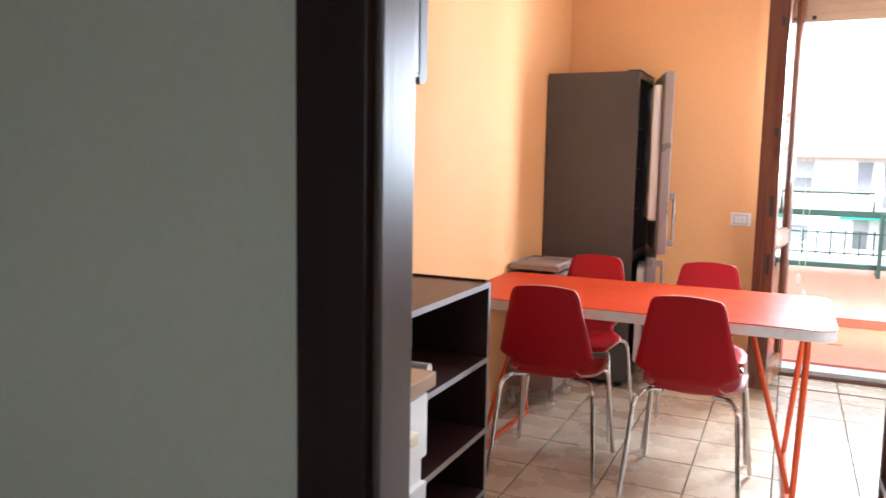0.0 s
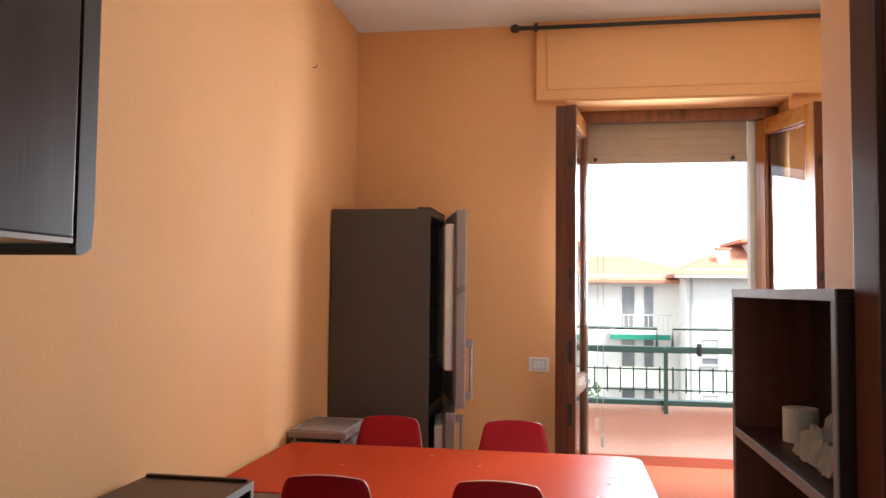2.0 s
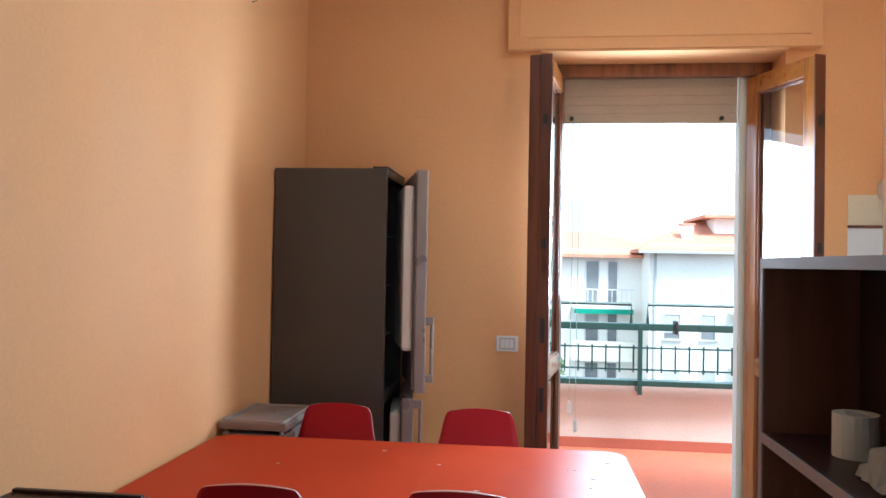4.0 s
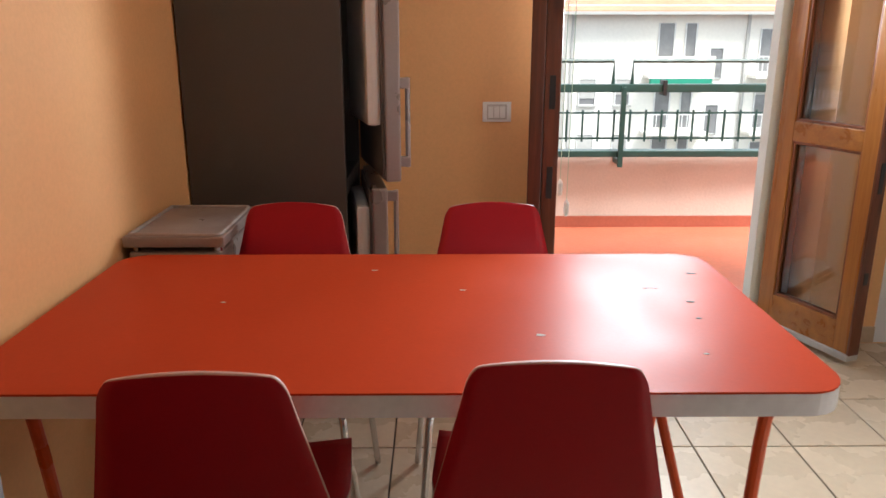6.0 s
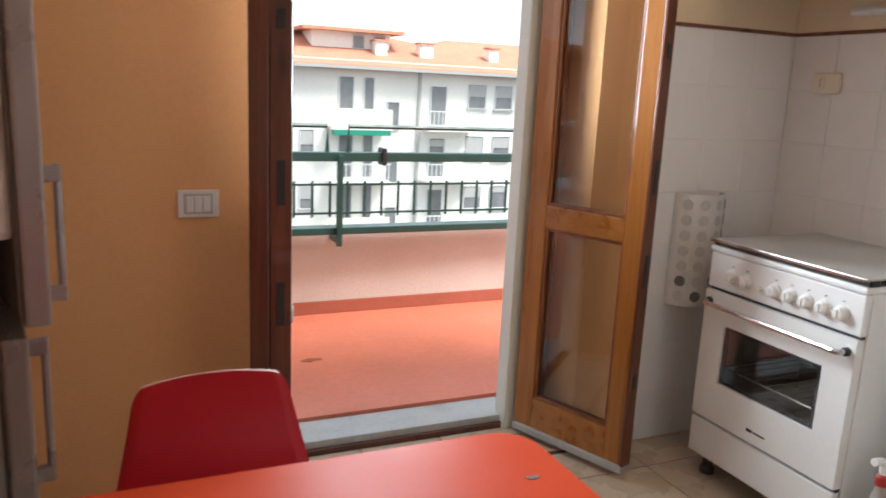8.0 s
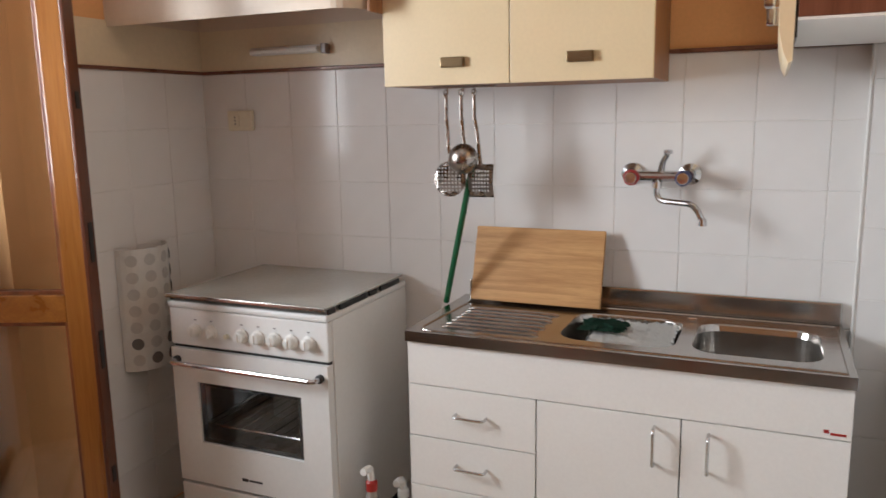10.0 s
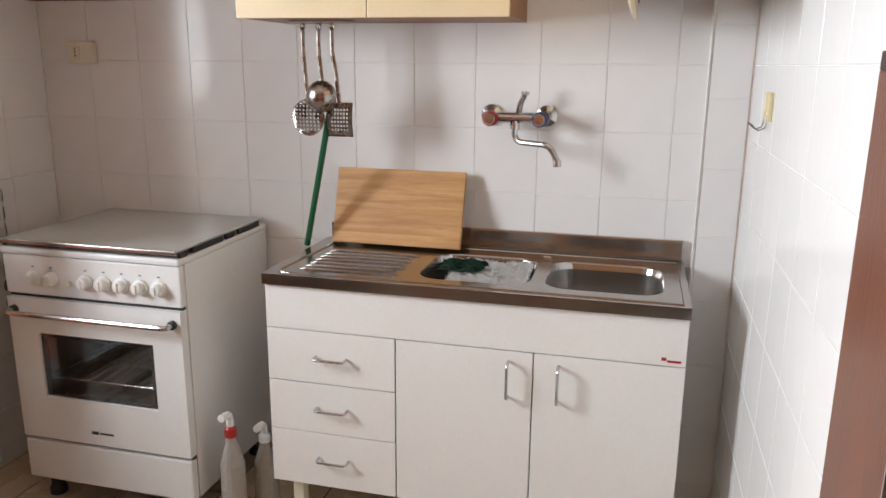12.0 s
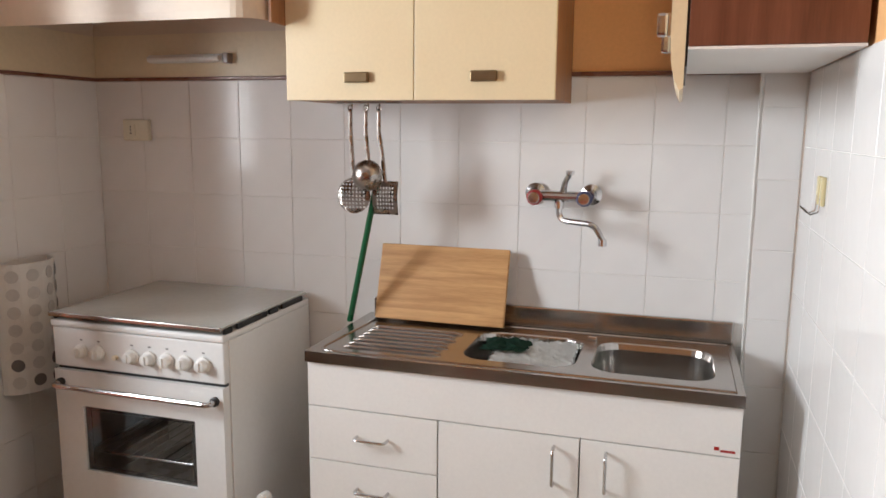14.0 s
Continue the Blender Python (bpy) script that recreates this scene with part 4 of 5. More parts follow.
part("inner_frame", plate_hole(SX + 0.009, SX + 0.012, (SY0 + 0.06, SY0 + 0.125, SY1 - 0.125, SY1 - 0.06), (0.35, 0.40, 0.585, 0.65)), BLACK, dv)
part("handle", tube(bend([(SX - 0.005, SY0 + 0.03, 0.672), (SX - 0.045, SY0 + 0.03, 0.672), (SX - 0.045, SY1 - 0.03, 0.672), (SX - 0.005, SY1 - 0.03, 0.672)], 0.02), 0.0085), CHROME, dv, "chrome bar handle")
for y in (SY0 + 0.03, SY1 - 0.03):
    part("handle_boss", lathe([(0.014, 0), (0.014, -0.012), (0.01, -0.014)], (SX - 0.004, y, 0.672), "x", sides=14), BLACK, dv)
part("badge", box(SX - 0.0065, SX - 0.005, 4.85, 4.90, 0.277, 0.283), BLACK, dv, "small dark maker's badge")
part("badge", box(SX - 0.0065, SX - 0.005, 4.905, 4.93, 0.275, 0.285), BLACK, dv, "small dark maker's badge")
bm = tube([(SX + 0.05, SY0 + 0.075, 0.43), (SX + 0.05, SY1 - 0.075, 0.43), (XR - 0.13, SY1 - 0.075, 0.43), (XR - 0.13, SY0 + 0.075, 0.43)], 0.004, closed=True, sides=6)
for k in range(11):
    y = SY0 + 0.105 + k * 0.041
    tube([(SX + 0.05, y, 0.43), (XR - 0.13, y, 0.43)], 0.0022, bm, 5)
part("oven_rack", bm, CHROME, stove, "chrome wire oven rack")
part("warming_drawer", box(SX - 0.004, SX + 0.028, SY0 + 0.004, SY1 - 0.004, 0.088, 0.226, 0.006), WHITE_ENAMEL, stove)
# black fillers behind the front joints, standing for the shade in them
for z0, z1 in ((0.09, 0.30), (0.66, 0.85)):
    part("gap_shade_strip", box(SX + 0.012, SX + 0.03, SY0 + 0.006, SY1 - 0.006, z0, z1), BLACK, stove)
for i, y in enumerate((4.645, 4.708, 4.771, 4.834, 4.897, 5.02, 5.085)):
    k = part("knob", lathe([(0.024, 0), (0.024, -0.006), (0.019, -0.01), (0.017, -0.026), (0.012, -0.028)], (SX + 0.001, y, 0.778), "x", sides=20), WHITE_PLASTIC, stove)
    part("pointer", box(SX - 0.03, SX - 0.004, y - 0.003, y + 0.003, 0.764, 0.792, 0.001), WHITE_PLASTIC, k)
    part("dial_mark", box(SX - 0.0004, SX + 0.0025, y - 0.004, y + 0.004, 0.812, 0.815), GASKET, stove)
part("timer_button", lathe([(0.008, 0), (0.008, -0.012), (0.005, -0.013)], (SX + 0.001, 4.957, 0.77), "x", sides=12), IVORY, stove)
part("lid_glass", box(SX - 0.004, XR - 0.035, SY0 + 0.002, SY1 - 0.002, 0.889, 0.896, 0.003), material("grey_tempered_lid", (0.46, 0.455, 0.425), 0.12, vary=0.05, scale=3), stove, "pale grey glass lid")
part("lid_rim", box(SX - 0.012, SX - 0.004, SY0, SY1, 0.884, 0.898, 0.003), STEEL, stove, "steel strip along the lid")
for y0, y1 in ((SY0 - 0.001, SY0 + 0.008), (SY1 - 0.008, SY1 + 0.001)):
    for x0, x1 in ((1.86, 1.90), (1.93, 2.10), (2.12, 2.17), (2.20, 2.34)):
        part("lid_bracket", box(x0, x1, y0, y1, 0.872, 0.889, 0.002), BLACK, stove)
for x in (SX + 0.06, XR - 0.08):
    for y in (SY0 + 0.05, SY1 - 0.05):
        part("foot", lathe([(0.028, 0), (0.028, 0.02), (0.02, 0.03), (0.02, 0.092)], (x, y, 0), sides=14), BLACK, stove)

# sink cabinet
KX, KY0, KY1, KZ = 1.905, 3.150, 4.342, 0.835
unit = thing("sink_cabinet", (2.15, 3.75, 0), "white laminate sink cabinet with drawers and doors", "cabinet")
for n, q in (("side_panel", (KX + 0.031, XR - 0.015, KY0 + 0.005, KY0 + 0.023, 0.165, KZ - 0.03)), ("side_panel", (KX + 0.031, XR - 0.015, KY1 - 0.023, KY1 - 0.005, 0.165, KZ - 0.03)),
             ("base_panel", (KX + 0.031, XR - 0.015, KY0 + 0.023, KY1 - 0.023, 0.165, 0.183)), ("back_panel", (XR - 0.02, XR - 0.015, KY0 + 0.023, KY1 - 0.023, 0.183, KZ - 0.2)),
             ("divider", (KX + 0.031, XR - 0.03, 3.931, 3.949, 0.183, 0.66)), ("apron", (KX + 0.012, KX + 0.03, KY0 + 0.003, KY1 - 0.003, 0.670, KZ - 0.033))):
    part(n, box(*q, 0.0015), WHITE_LAM, unit)
# added dark sheet gives the seams between the fronts their shade
part("seam_shade_sheet", box(KX + 0.0303, KX + 0.0308, KY0 + 0.005, KY1 - 0.005, 0.168, 0.70), GAP_DARK, unit, "dark sheet added behind the fronts to shade the seams")
for z0, z1, h in ((0.506, 0.667, 0.59), (0.346, 0.503, 0.428), (0.168, 0.343, 0.262)):
    d = part("drawer", box(KX + 0.012, KX + 0.03, 3.9425, KY1 - 0.003, z0, z1, 0.0015), WHITE_LAM, unit)
    part("handle", tube(bend([(KX + 0.012, 4.185, h), (KX - 0.018, 4.185, h), (KX - 0.018, 4.09, h), (KX + 0.012, 4.09, h)], 0.016), 0.0045, sides=8), CHROME, d, "chrome bow handle")
for y0, y1, hy in ((3.549, 3.9385, 3.615), (KY0 + 0.003, 3.5455, 3.478)):
    d = part("door", box(KX + 0.012, KX + 0.03, y0, y1, 0.168, 0.667, 0.0015), WHITE_LAM, unit)
    part("handle", tube(bend([(KX + 0.012, hy, 0.638), (KX - 0.018, hy, 0.638), (KX - 0.018, hy, 0.535), (KX + 0.012, hy, 0.535)], 0.016), 0.0045, sides=8), CHROME, d, "chrome bow handle")
part("sticker", box(KX + 0.0112, KX + 0.012, 3.165, 3.20, 0.680, 0.686), RED_PLASTIC, unit, "small red maker's sticker")
part("sticker", box(KX + 0.0112, KX + 0.012, 3.203, 3.215, 0.684, 0.693), RED_PLASTIC, unit, "small red maker's sticker")
for x in (KX + 0.08, XR - 0.08):
    for y in (KY0 + 0.06, KY1 - 0.06):
        part("leg", box(x - 0.018, x + 0.018, y - 0.018, y + 0.018, 0, 0.166, 0.004), IVORY, unit, "cream square leg")

# stainless sink with drainer
top = thing("double_sink", (2.15, 3.75, KZ), "stainless steel double sink with a ribbed drainer", "sink")


def sink_plate():
    bm = bmesh.new()
    loops = []
    outer = [(KX, KY0), (XR - 0.004, KY0), (XR - 0.004, KY1), (KX, KY1)]
    bowls = [rounded(1.985, 2.290, 3.580, 3.905, 0.07, 7), rounded(1.985, 2.290, 3.215, 3.540, 0.07, 7)]
    edges = []
    for o in (outer, *bowls):
        vs = [bm.verts.new((x, y, KZ)) for x, y in o]
        edges += [bm.edges.new((vs[i], vs[(i + 1) % len(vs)])) for i in range(len(vs))]
        loops.append(vs)
    bmesh.ops.triangle_fill(bm, edges=edges, use_beauty=True)
    for o, vs in zip(bowls, loops[1:]):
        cx, cy = sum(p[0] for p in o) / len(o), sum(p[1] for p in o) / len(o)
        ring = vs
        for s, dz in ((0.985, -0.004), (0.96, -0.02), (0.92, -0.115), (0.86, -0.14), (0.7, -0.148), (0.12, -0.153)):
            nxt = [bm.verts.new((cx + (x - cx) * s, cy + (y - cy) * s, KZ + dz)) for x, y in o]
            for i in range(len(o)):
                bm.faces.new((ring[i], ring[(i + 1) % len(o)], nxt[(i + 1) % len(o)], nxt[i])).smooth = True
            ring = nxt
        bm.faces.new(ring)
    vs = loops[0]
    low = [bm.verts.new((v.co.x, v.co.y, KZ - 0.032)) for v in vs]
    for i in range(4):
        bm.faces.new((vs[i], vs[(i + 1) % 4], low[(i + 1) % 4], low[i]))
    return bm


part("worktop", sink_plate(), STEEL, top)
part("splashback", box(XR - 0.024, XR - 0.009, KY0 + 0.002, KY1 - 0.03, KZ, KZ + 0.066, 0.005), STEEL, top)
part("end_upstand", box(XR - 0.06, XR - 0.025, KY1 - 0.045, KY1 - 0.035, KZ, KZ + 0.066, 0.003), STEEL, top)
for i in range(7):
    x = 1.985 + i * 0.038
    part("drainer_rib", tube([(x, 3.955 + 0.012 * (i % 2), KZ - 0.002), (x, 3.975 + 0.012 * (i % 2), KZ + 0.0025), (x, 4.235, KZ + 0.0025), (x, 4.255, KZ - 0.002)], 0.0055, sides=8), STEEL, top)
part("raised_rim", tube(bend([(KX + 0.022, KY0 + 0.02, KZ), (KX + 0.022, KY1 - 0.03, KZ), (XR - 0.05, KY1 - 0.06, KZ), (XR - 0.05, KY0 + 0.02, KZ)], 0.05, 6), 0.004, closed=True, sides=8), STEEL, top)
for y in (3.742, 3.377):
    part("drain", lathe([(0.034, 0.0), (0.034, 0.003), (0.012, 0.001), (0.002, 0.001)], (2.137, y, KZ - 0.154), sides=20), CHROME, top)
part("overflow_lever", box(2.285, 2.30, 3.548, 3.575, KZ, KZ + 0.012, 0.003), CHROME, top)

mat_bm = bmesh.new()
n = 22
g = [[mat_bm.verts.new((1.998 + 0.24 * i / n, 3.592 + 0.24 * j / n, KZ - 0.022 + 0.010 * math.sin(i * 1.9) * math.sin(j * 1.9) + 0.02 * i / n)) for i in range(n + 1)] for j in range(n + 1)]
for j in range(n):
    for i in range(n):
        mat_bm.faces.new((g[j][i], g[j][i + 1], g[j + 1][i + 1], g[j + 1][i]))
bmesh.ops.solidify(mat_bm, geom=mat_bm.faces[:], thickness=0.004)
for sx in (2.01, 2.225):
    for sy in (3.61, 3.82):
        tube([(sx, sy, KZ - 0.148), (sx, sy, KZ - 0.024)], 0.006, mat_bm, 6)
solo("drying_mat", mat_bm, WHITE_PLASTIC, "white wavy plastic drying mat inside the sink bowl", "drying mat", smooth=True)
crumpled("scouring_cloth", 2.10, 2.22, 3.735, 3.87, KZ - 0.004, 0.026, GREEN_CLOTH, "crumpled dark green scouring cloth in the sink", "cloth", 5)

# chopping board leaning on the wall, green tube
lean = Matrix.Translation((2.305, 0, KZ + 0.002)) @ Matrix.Rotation(radians(17.5), 4, "Y")
solo("chopping_board", box(-0.018, 0.0, 3.842, 4.282, 0.006, 0.258, 0.004, turn=lean), BAMBOO, "bamboo chopping board leaning on the tiled wall", "chopping board")
solo("broom_handle", tube([(2.255, 4.356, KZ + 0.004), (2.195, 4.228, 1.327)], 0.0098, sides=12), GREEN_CANE, "green plastic tube leaning beside the sink", "tube")

# tap
tap = thing("wall_tap", (XR, 3.682, 1.27), "chrome wall-mounted kitchen tap with red and blue knobs", "tap")
TXX = 2.345
part("body", tube([(TXX, 3.75, 1.268), (TXX, 3.61, 1.268)], 0.017, sides=14), CHROME, tap)
for y, m in ((3.757, RED_PLASTIC), (3.605, BLUE_PLASTIC)):
    part("wall_flange", lathe([(0.033, 0), (0.033, -0.006), (0.018, -0.014), (0.015, -0.06)], (XR - 0.009, y - (0.012 if y < 3.7 else -0.012), 1.272), "x", sides=20), CHROME, tap)
    k = part("knob", lathe([(0.015, 0), (0.024, -0.008), (0.025, -0.028), (0.020, -0.038)], (TXX - 0.012, y, 1.266), "x", sides=9), m, tap, "coloured plastic tap knob")
    part("knob_cap", lathe([(0.018, 0), (0.016, -0.003), (0.004, -0.0035)], (TXX - 0.052, y, 1.266), "x", sides=16), CHROME, k)
part("diverter", tube(bend([(TXX, 3.675, 1.28), (TXX - 0.01, 3.668, 1.315), (TXX - 0.02, 3.655, 1.335)], 0.01), 0.010, ends=0.008), CHROME, tap)
part("diverter_knob", lathe([(0.006, 0), (0.013, 0.002), (0.013, 0.012), (0.008, 0.014)], (TXX - 0.022, 3.652, 1.336), sides=12), CHROME, tap)
part("spout", tube(bend([(TXX - 0.005, 3.684, 1.262), (TXX - 0.012, 3.684, 1.195), (TXX - 0.05, 3.57, 1.190), (TXX - 0.055, 3.545, 1.145)], 0.035, 7), 0.0095), CHROME, tap)
part("nozzle", tube([(TXX - 0.0552, 3.545, 1.148), (TXX - 0.056, 3.544, 1.128)], 0.013, sides=12), CHROME, tap)
part("collar", tube([(TXX - 0.006, 3.684, 1.252), (TXX - 0.007, 3.684, 1.232)], 0.015, sides=12), CHROME, tap)

# hanging utensils
rack = thing("utensil_rail", (2.198, 4.255, 1.54), "steel hook rail under the cream wall cabinet", "rail")
part("bar", box(2.188, 2.208, 4.155, 4.36, 1.546, 1.552, 0.001), STEEL, rack)
for y in (4.315, 4.261, 4.223):
    part("hook", tube(bend([(2.198, y, 1.547), (2.198, y, 1.53), (2.190, y, 1.522), (2.183, y, 1.53)], 0.006), 0.0025, sides=6), STEEL, rack)


def perforated(cy, cz, x, w, h, rnd, n=15):
    """A thin sheet with rows of real holes, round or square."""
    bm = bmesh.new()
    def inside(i, j):
        u, v = (2 * (i + 0.5) / n - 1), (2 * (j + 0.5) / n - 1)
        if rnd and u * u + v * v > 1:
            return False
        return not (i % 2 == 1 and j % 2 == 1 and 1 < i < n - 2 and 1 < j < n - 2)
    vs = {}
    def vert(i, j):
        if (i, j) not in vs:
            u, v = 2 * i / n - 1, 2 * j / n - 1
            if rnd:
                r = math.hypot(u, v)
                if r > 1:
                    u, v = u / r, v / r
            dish = -0.008 * (1 - min(1, u * u + v * v)) if rnd else -0.010 * (1 - v * v) - 0.004 * u
            vs[i, j] = bm.verts.new((x + 0.012 + dish, cy + u * w, cz + v * h))
        return vs[i, j]
    for i in range(n):
        for j in range(n):
            if inside(i, j):
                bm.faces.new((vert(i, j), vert(i + 1, j), vert(i + 1, j + 1), vert(i, j + 1)))
    bmesh.ops.solidify(bm, geom=bm.faces[:], thickness=0.0018)
    return bm


def utensil(name, y, head_y, head_z, x, label, head):
    u = thing(name, (x, y, 1.52), label, "utensil", "hanging kitchen utensils")
    part("handle", tube([(x, y, 1.525), (x, y, 1.46), (x, (y + head_y) / 2, 1.40), (x, head_y, head_z)], 0.0065, sides=8), UTENSIL, u)
    part("loop", tube([(x, y + 0.007 * math.cos(a), 1.532 + 0.009 * math.sin(a)) for a in (i * math.pi / 5 for i in range(10))], 0.002, closed=True, sides=5), UTENSIL, u)
    part("head", head, UTENSIL, u, "", True)


utensil("skimmer", 4.317, 4.308, 1.312, 2.190, "steel perforated skimmer hanging under the wall cabinet", perforated(4.308, 1.262, 2.178, 0.056, 0.056, True, 19))
utensil("ladle", 4.263, 4.253, 1.356, 2.183, "steel ladle hanging under the wall cabinet", lathe([(0.049 * math.sin(a), -0.049 * math.cos(a) + 0.012) for a in (0.05 + 1.45 * i / 8 for i in range(9))] + [(0.0475 * math.sin(a), -0.0475 * math.cos(a) + 0.012) for a in (1.5 - 1.45 * i / 8 for i in range(9))], (2.163, 4.253, 1.328), "x", sides=22))
utensil("spatula", 4.225, 4.205, 1.305, 2.196, "steel slotted spatula hanging under the wall cabinet", perforated(4.203, 1.258, 2.185, 0.040, 0.052, False, 17))

# wall cabinets
kcab = thing("wall_cabinet", (2.24, 4.07, 1.552), "cream laminate wall cabinet with bronze pulls", "cabinet")
part("body", box(2.0985, XR - 0.002, 3.668, 4.475, 1.553, 2.2, 0.002), CAB_SIDE, kcab)
for y0, y1, hy in ((3.668, 4.0695, 3.865), (4.0725, 4.475, 4.245)):
    d = part("door", box(2.08, 2.098, y0, y1, 1.552, 2.2, 0.002), CREAM_LAM, kcab)
    part("pull", box(2.066, 2.08, hy - 0.038, hy + 0.038, 1.602, 1.632, 0.004), HANDLE_BRONZE, d, "ribbed bronze pull")
    for k in range(4):
        part("rib", box(2.0635, 2.067, hy - 0.034, hy + 0.034, 1.606 + k * 0.006, 1.609 + k * 0.006), HANDLE_BRONZE, d)
end_on_cabinet(1.62, 2.325, YK + 0.012, 3.368, 1.632, 2.25, 1.62, RED_WOOD, CREAM_LAM, "red-brown wall cabinet with cream doors and white underside")

# hood over the cooker
hood = thing("cooker_hood", (2.15, 4.97, 1.78), "pale corner cooker hood with a rounded rim", "cooker hood")
HX, HY = 1.945, 4.485
curve = [(HX, YF - 0.002)] + [(HX + 0.14 - 0.14 * math.cos(a), HY + 0.09 - 0.09 * math.sin(a) + 0.0) for a in (i * math.pi / 16 for i in range(9))] + [(XR - 0.002, HY), (XR - 0.002, YF - 0.002)]
def ringed(scale_pairs, closed_top):
    bm = bmesh.new()
    rings = []
    for inset, z in scale_pairs:
        rings.append([bm.verts.new((min(x + inset * (1 if x < XR - 0.01 else 0), XR - 0.002), y + inset * 0.6 * max(0.0, (YF - y) / (YF - HY)), z)) for x, y in curve])
    for q, w in zip(rings, rings[1:]):
        for i in range(len(curve)):
            bm.faces.new((q[i], q[(i + 1) % len(curve)], w[(i + 1) % len(curve)], w[i])).smooth = True
    return bm
part("rim", ringed(((0.02, 1.783), (0.0, 1.778), (-0.004, 1.80), (-0.004, 1.86), (0.004, 1.87), (0.02, 1.872)), False), HOOD_EDGE, hood, "glossy cream rim")
part("canopy", ringed(((0.012, 1.87), (0.10, 2.05), (0.22, 2.30), (0.30, 2.62), (0.30, H - 0.002)), True), ORANGE, hood, "orange painted sloping canopy")
part("side_board", box(2.0, XR - 0.004, HY - 0.009, HY - 0.001, 1.77, 2.2), CAB_SIDE, hood)

lamp = thing("tube_lamp", (2.39, 5.03, 1.705), "white fluorescent tube lamp under the cooker hood", "lamp")
part("housing", box(XR - 0.035, XR - 0.001, 4.885, 5.195, 1.697, 1.725, 0.005), WHITE_PLASTIC, lamp)
part("end_cap", box(XR - 0.038, XR - 0.001, 4.862, 4.885, 1.692, 1.728, 0.005), GREY_PLASTIC, lamp)
part("diffuser", tube([(XR - 0.044, 5.185, 1.708), (XR - 0.044, 4.892, 1.708)], 0.011, sides=10), WHITE_PLASTIC, lamp)
for w, q in (("wall_cream_east", (XR - 0.006, XR - 0.001, 4.48, YF - 0.006, 1.648, 1.80)), ("wall_cream_north", (1.80, XR - 0.001, YF - 0.006, YF - 0.001, 1.648, 1.80))):
    solo(w, box(*q), CREAM_WALL, "cream painted strip of wall under the hood", "wall", "structure")

# sockets, hooks, bag holder
sock = thing("wall_socket", (XR, 5.27, 1.45), "ivory wall socket on the white tiles", "socket")
part("plate", box(XR - 0.03, XR - 0.008, 5.215, 5.325, 1.418, 1.495, 0.004), IVORY, sock)
part("insert", box(XR - 0.033, XR - 0.029, 5.27, 5.305, 1.435, 1.478, 0.002), IVORY, sock)
for k in range(3):
    part("pin_hole", lathe([(0.003, 0), (0.003, -0.002), (0.001, -0.002)], (XR - 0.0325, 5.288, 1.445 + 0.012 * k), "x", sides=8), BLACK, sock)
YELLOWED = material("yellowed_plastic", (0.74, 0.64, 0.36), 0.4, vary=0.06)
for x in (2.005, 1.96):
    hk = thing("wall_hook", (x, YK, 1.30), "small ivory hook with a wire on the tiled wall", "hook", "hooks on the tiles")
    part("plate", box(x - 0.011, x + 0.016, YK + 0.005, YK + 0.015, 1.30, 1.368, 0.003), YELLOWED, hk)
    part("wire", tube(bend([(x, YK + 0.014, 1.325), (x, YK + 0.016, 1.285), (x + 0.02, YK + 0.03, 1.276), (x + 0.035, YK + 0.045, 1.292)], 0.006), 0.0018, sides=6), STEEL, hk)

HOLE = material("shaded_plastic_hole", (0.56, 0.55, 0.53), 0.5)
bag = thing("bag_dispenser", (1.995, YF, 0.58), "white perforated plastic bag dispenser on the tiled wall", "dispenser")
bm = bmesh.new()
arc = [(1.995 + 0.112 * math.cos(a), YF - 0.010 - 0.085 * math.sin(a)) for a in (math.pi * i / 14 for i in range(15))]
arc_in = [(1.995 + 0.109 * math.cos(a), YF - 0.010 - 0.082 * math.sin(a)) for a in (math.pi * (14 - i) / 14 for i in range(15))]
part("shell", slab(arc + arc_in, 0.58, 1.02, bm), material("translucent_white_plastic", (0.74, 0.73, 0.70), 0.3, vary=0.03), bag)
# flat discs for the holes, with the holes' shade as their colour
for r in range(7):
    for c in range(4):
        a = math.pi * (0.2 + 0.2 * c)
        cx, cy = 1.995 + 0.1125 * math.cos(a), YF - 0.010 - 0.0855 * math.sin(a)
        m = Matrix.Translation((cx, cy, 0.62 + r * 0.06)) @ Matrix.Rotation(a - math.pi / 2, 4, "Z").inverted() @ Matrix.Rotation(math.pi / 2, 4, "X")
        b2 = bmesh.new()
        bmesh.ops.create_cone(b2, cap_ends=True, segments=16, radius1=0.021, radius2=0.021, depth=0.0015, matrix=m)
        part("hole", b2, GASKET if r < 2 and (r + c) % 3 else HOLE, bag)

# bottles between the cooker and the sink
def bottle(x, y, h, mat, cap, label):
    b = thing("spray_bottle", (x, y, 0), label, "bottle", "cleaning bottles on the floor")
    part("body", lathe([(0.002, 0), (0.038, 0.003), (0.040, 0.02), (0.038, h * 0.55), (0.018, h * 0.74), (0.016, h * 0.80)], (x, y, 0), sides=18), mat, b)
    part("collar", lathe([(0.019, h * 0.79), (0.019, h * 0.86), (0.012, h * 0.88)], (x, y, 0), sides=14), cap, b, "coloured collar")
    part("trigger_head", tube(bend([(x, y, h * 0.87), (x - 0.004, y, h * 0.99), (x - 0.05, y, h)], 0.02), 0.012, sides=8), WHITE_PLASTIC, b)


# cloudy plastic, coloured darker for the shade beside the cooker
SMOKY = material("cloudy_shaded_plastic", (0.36, 0.33, 0.30), 0.25, vary=0.08)
bottle(1.90, 4.47, 0.385, SMOKY, RED_PLASTIC, "white spray bottle with a red collar by the cooker")
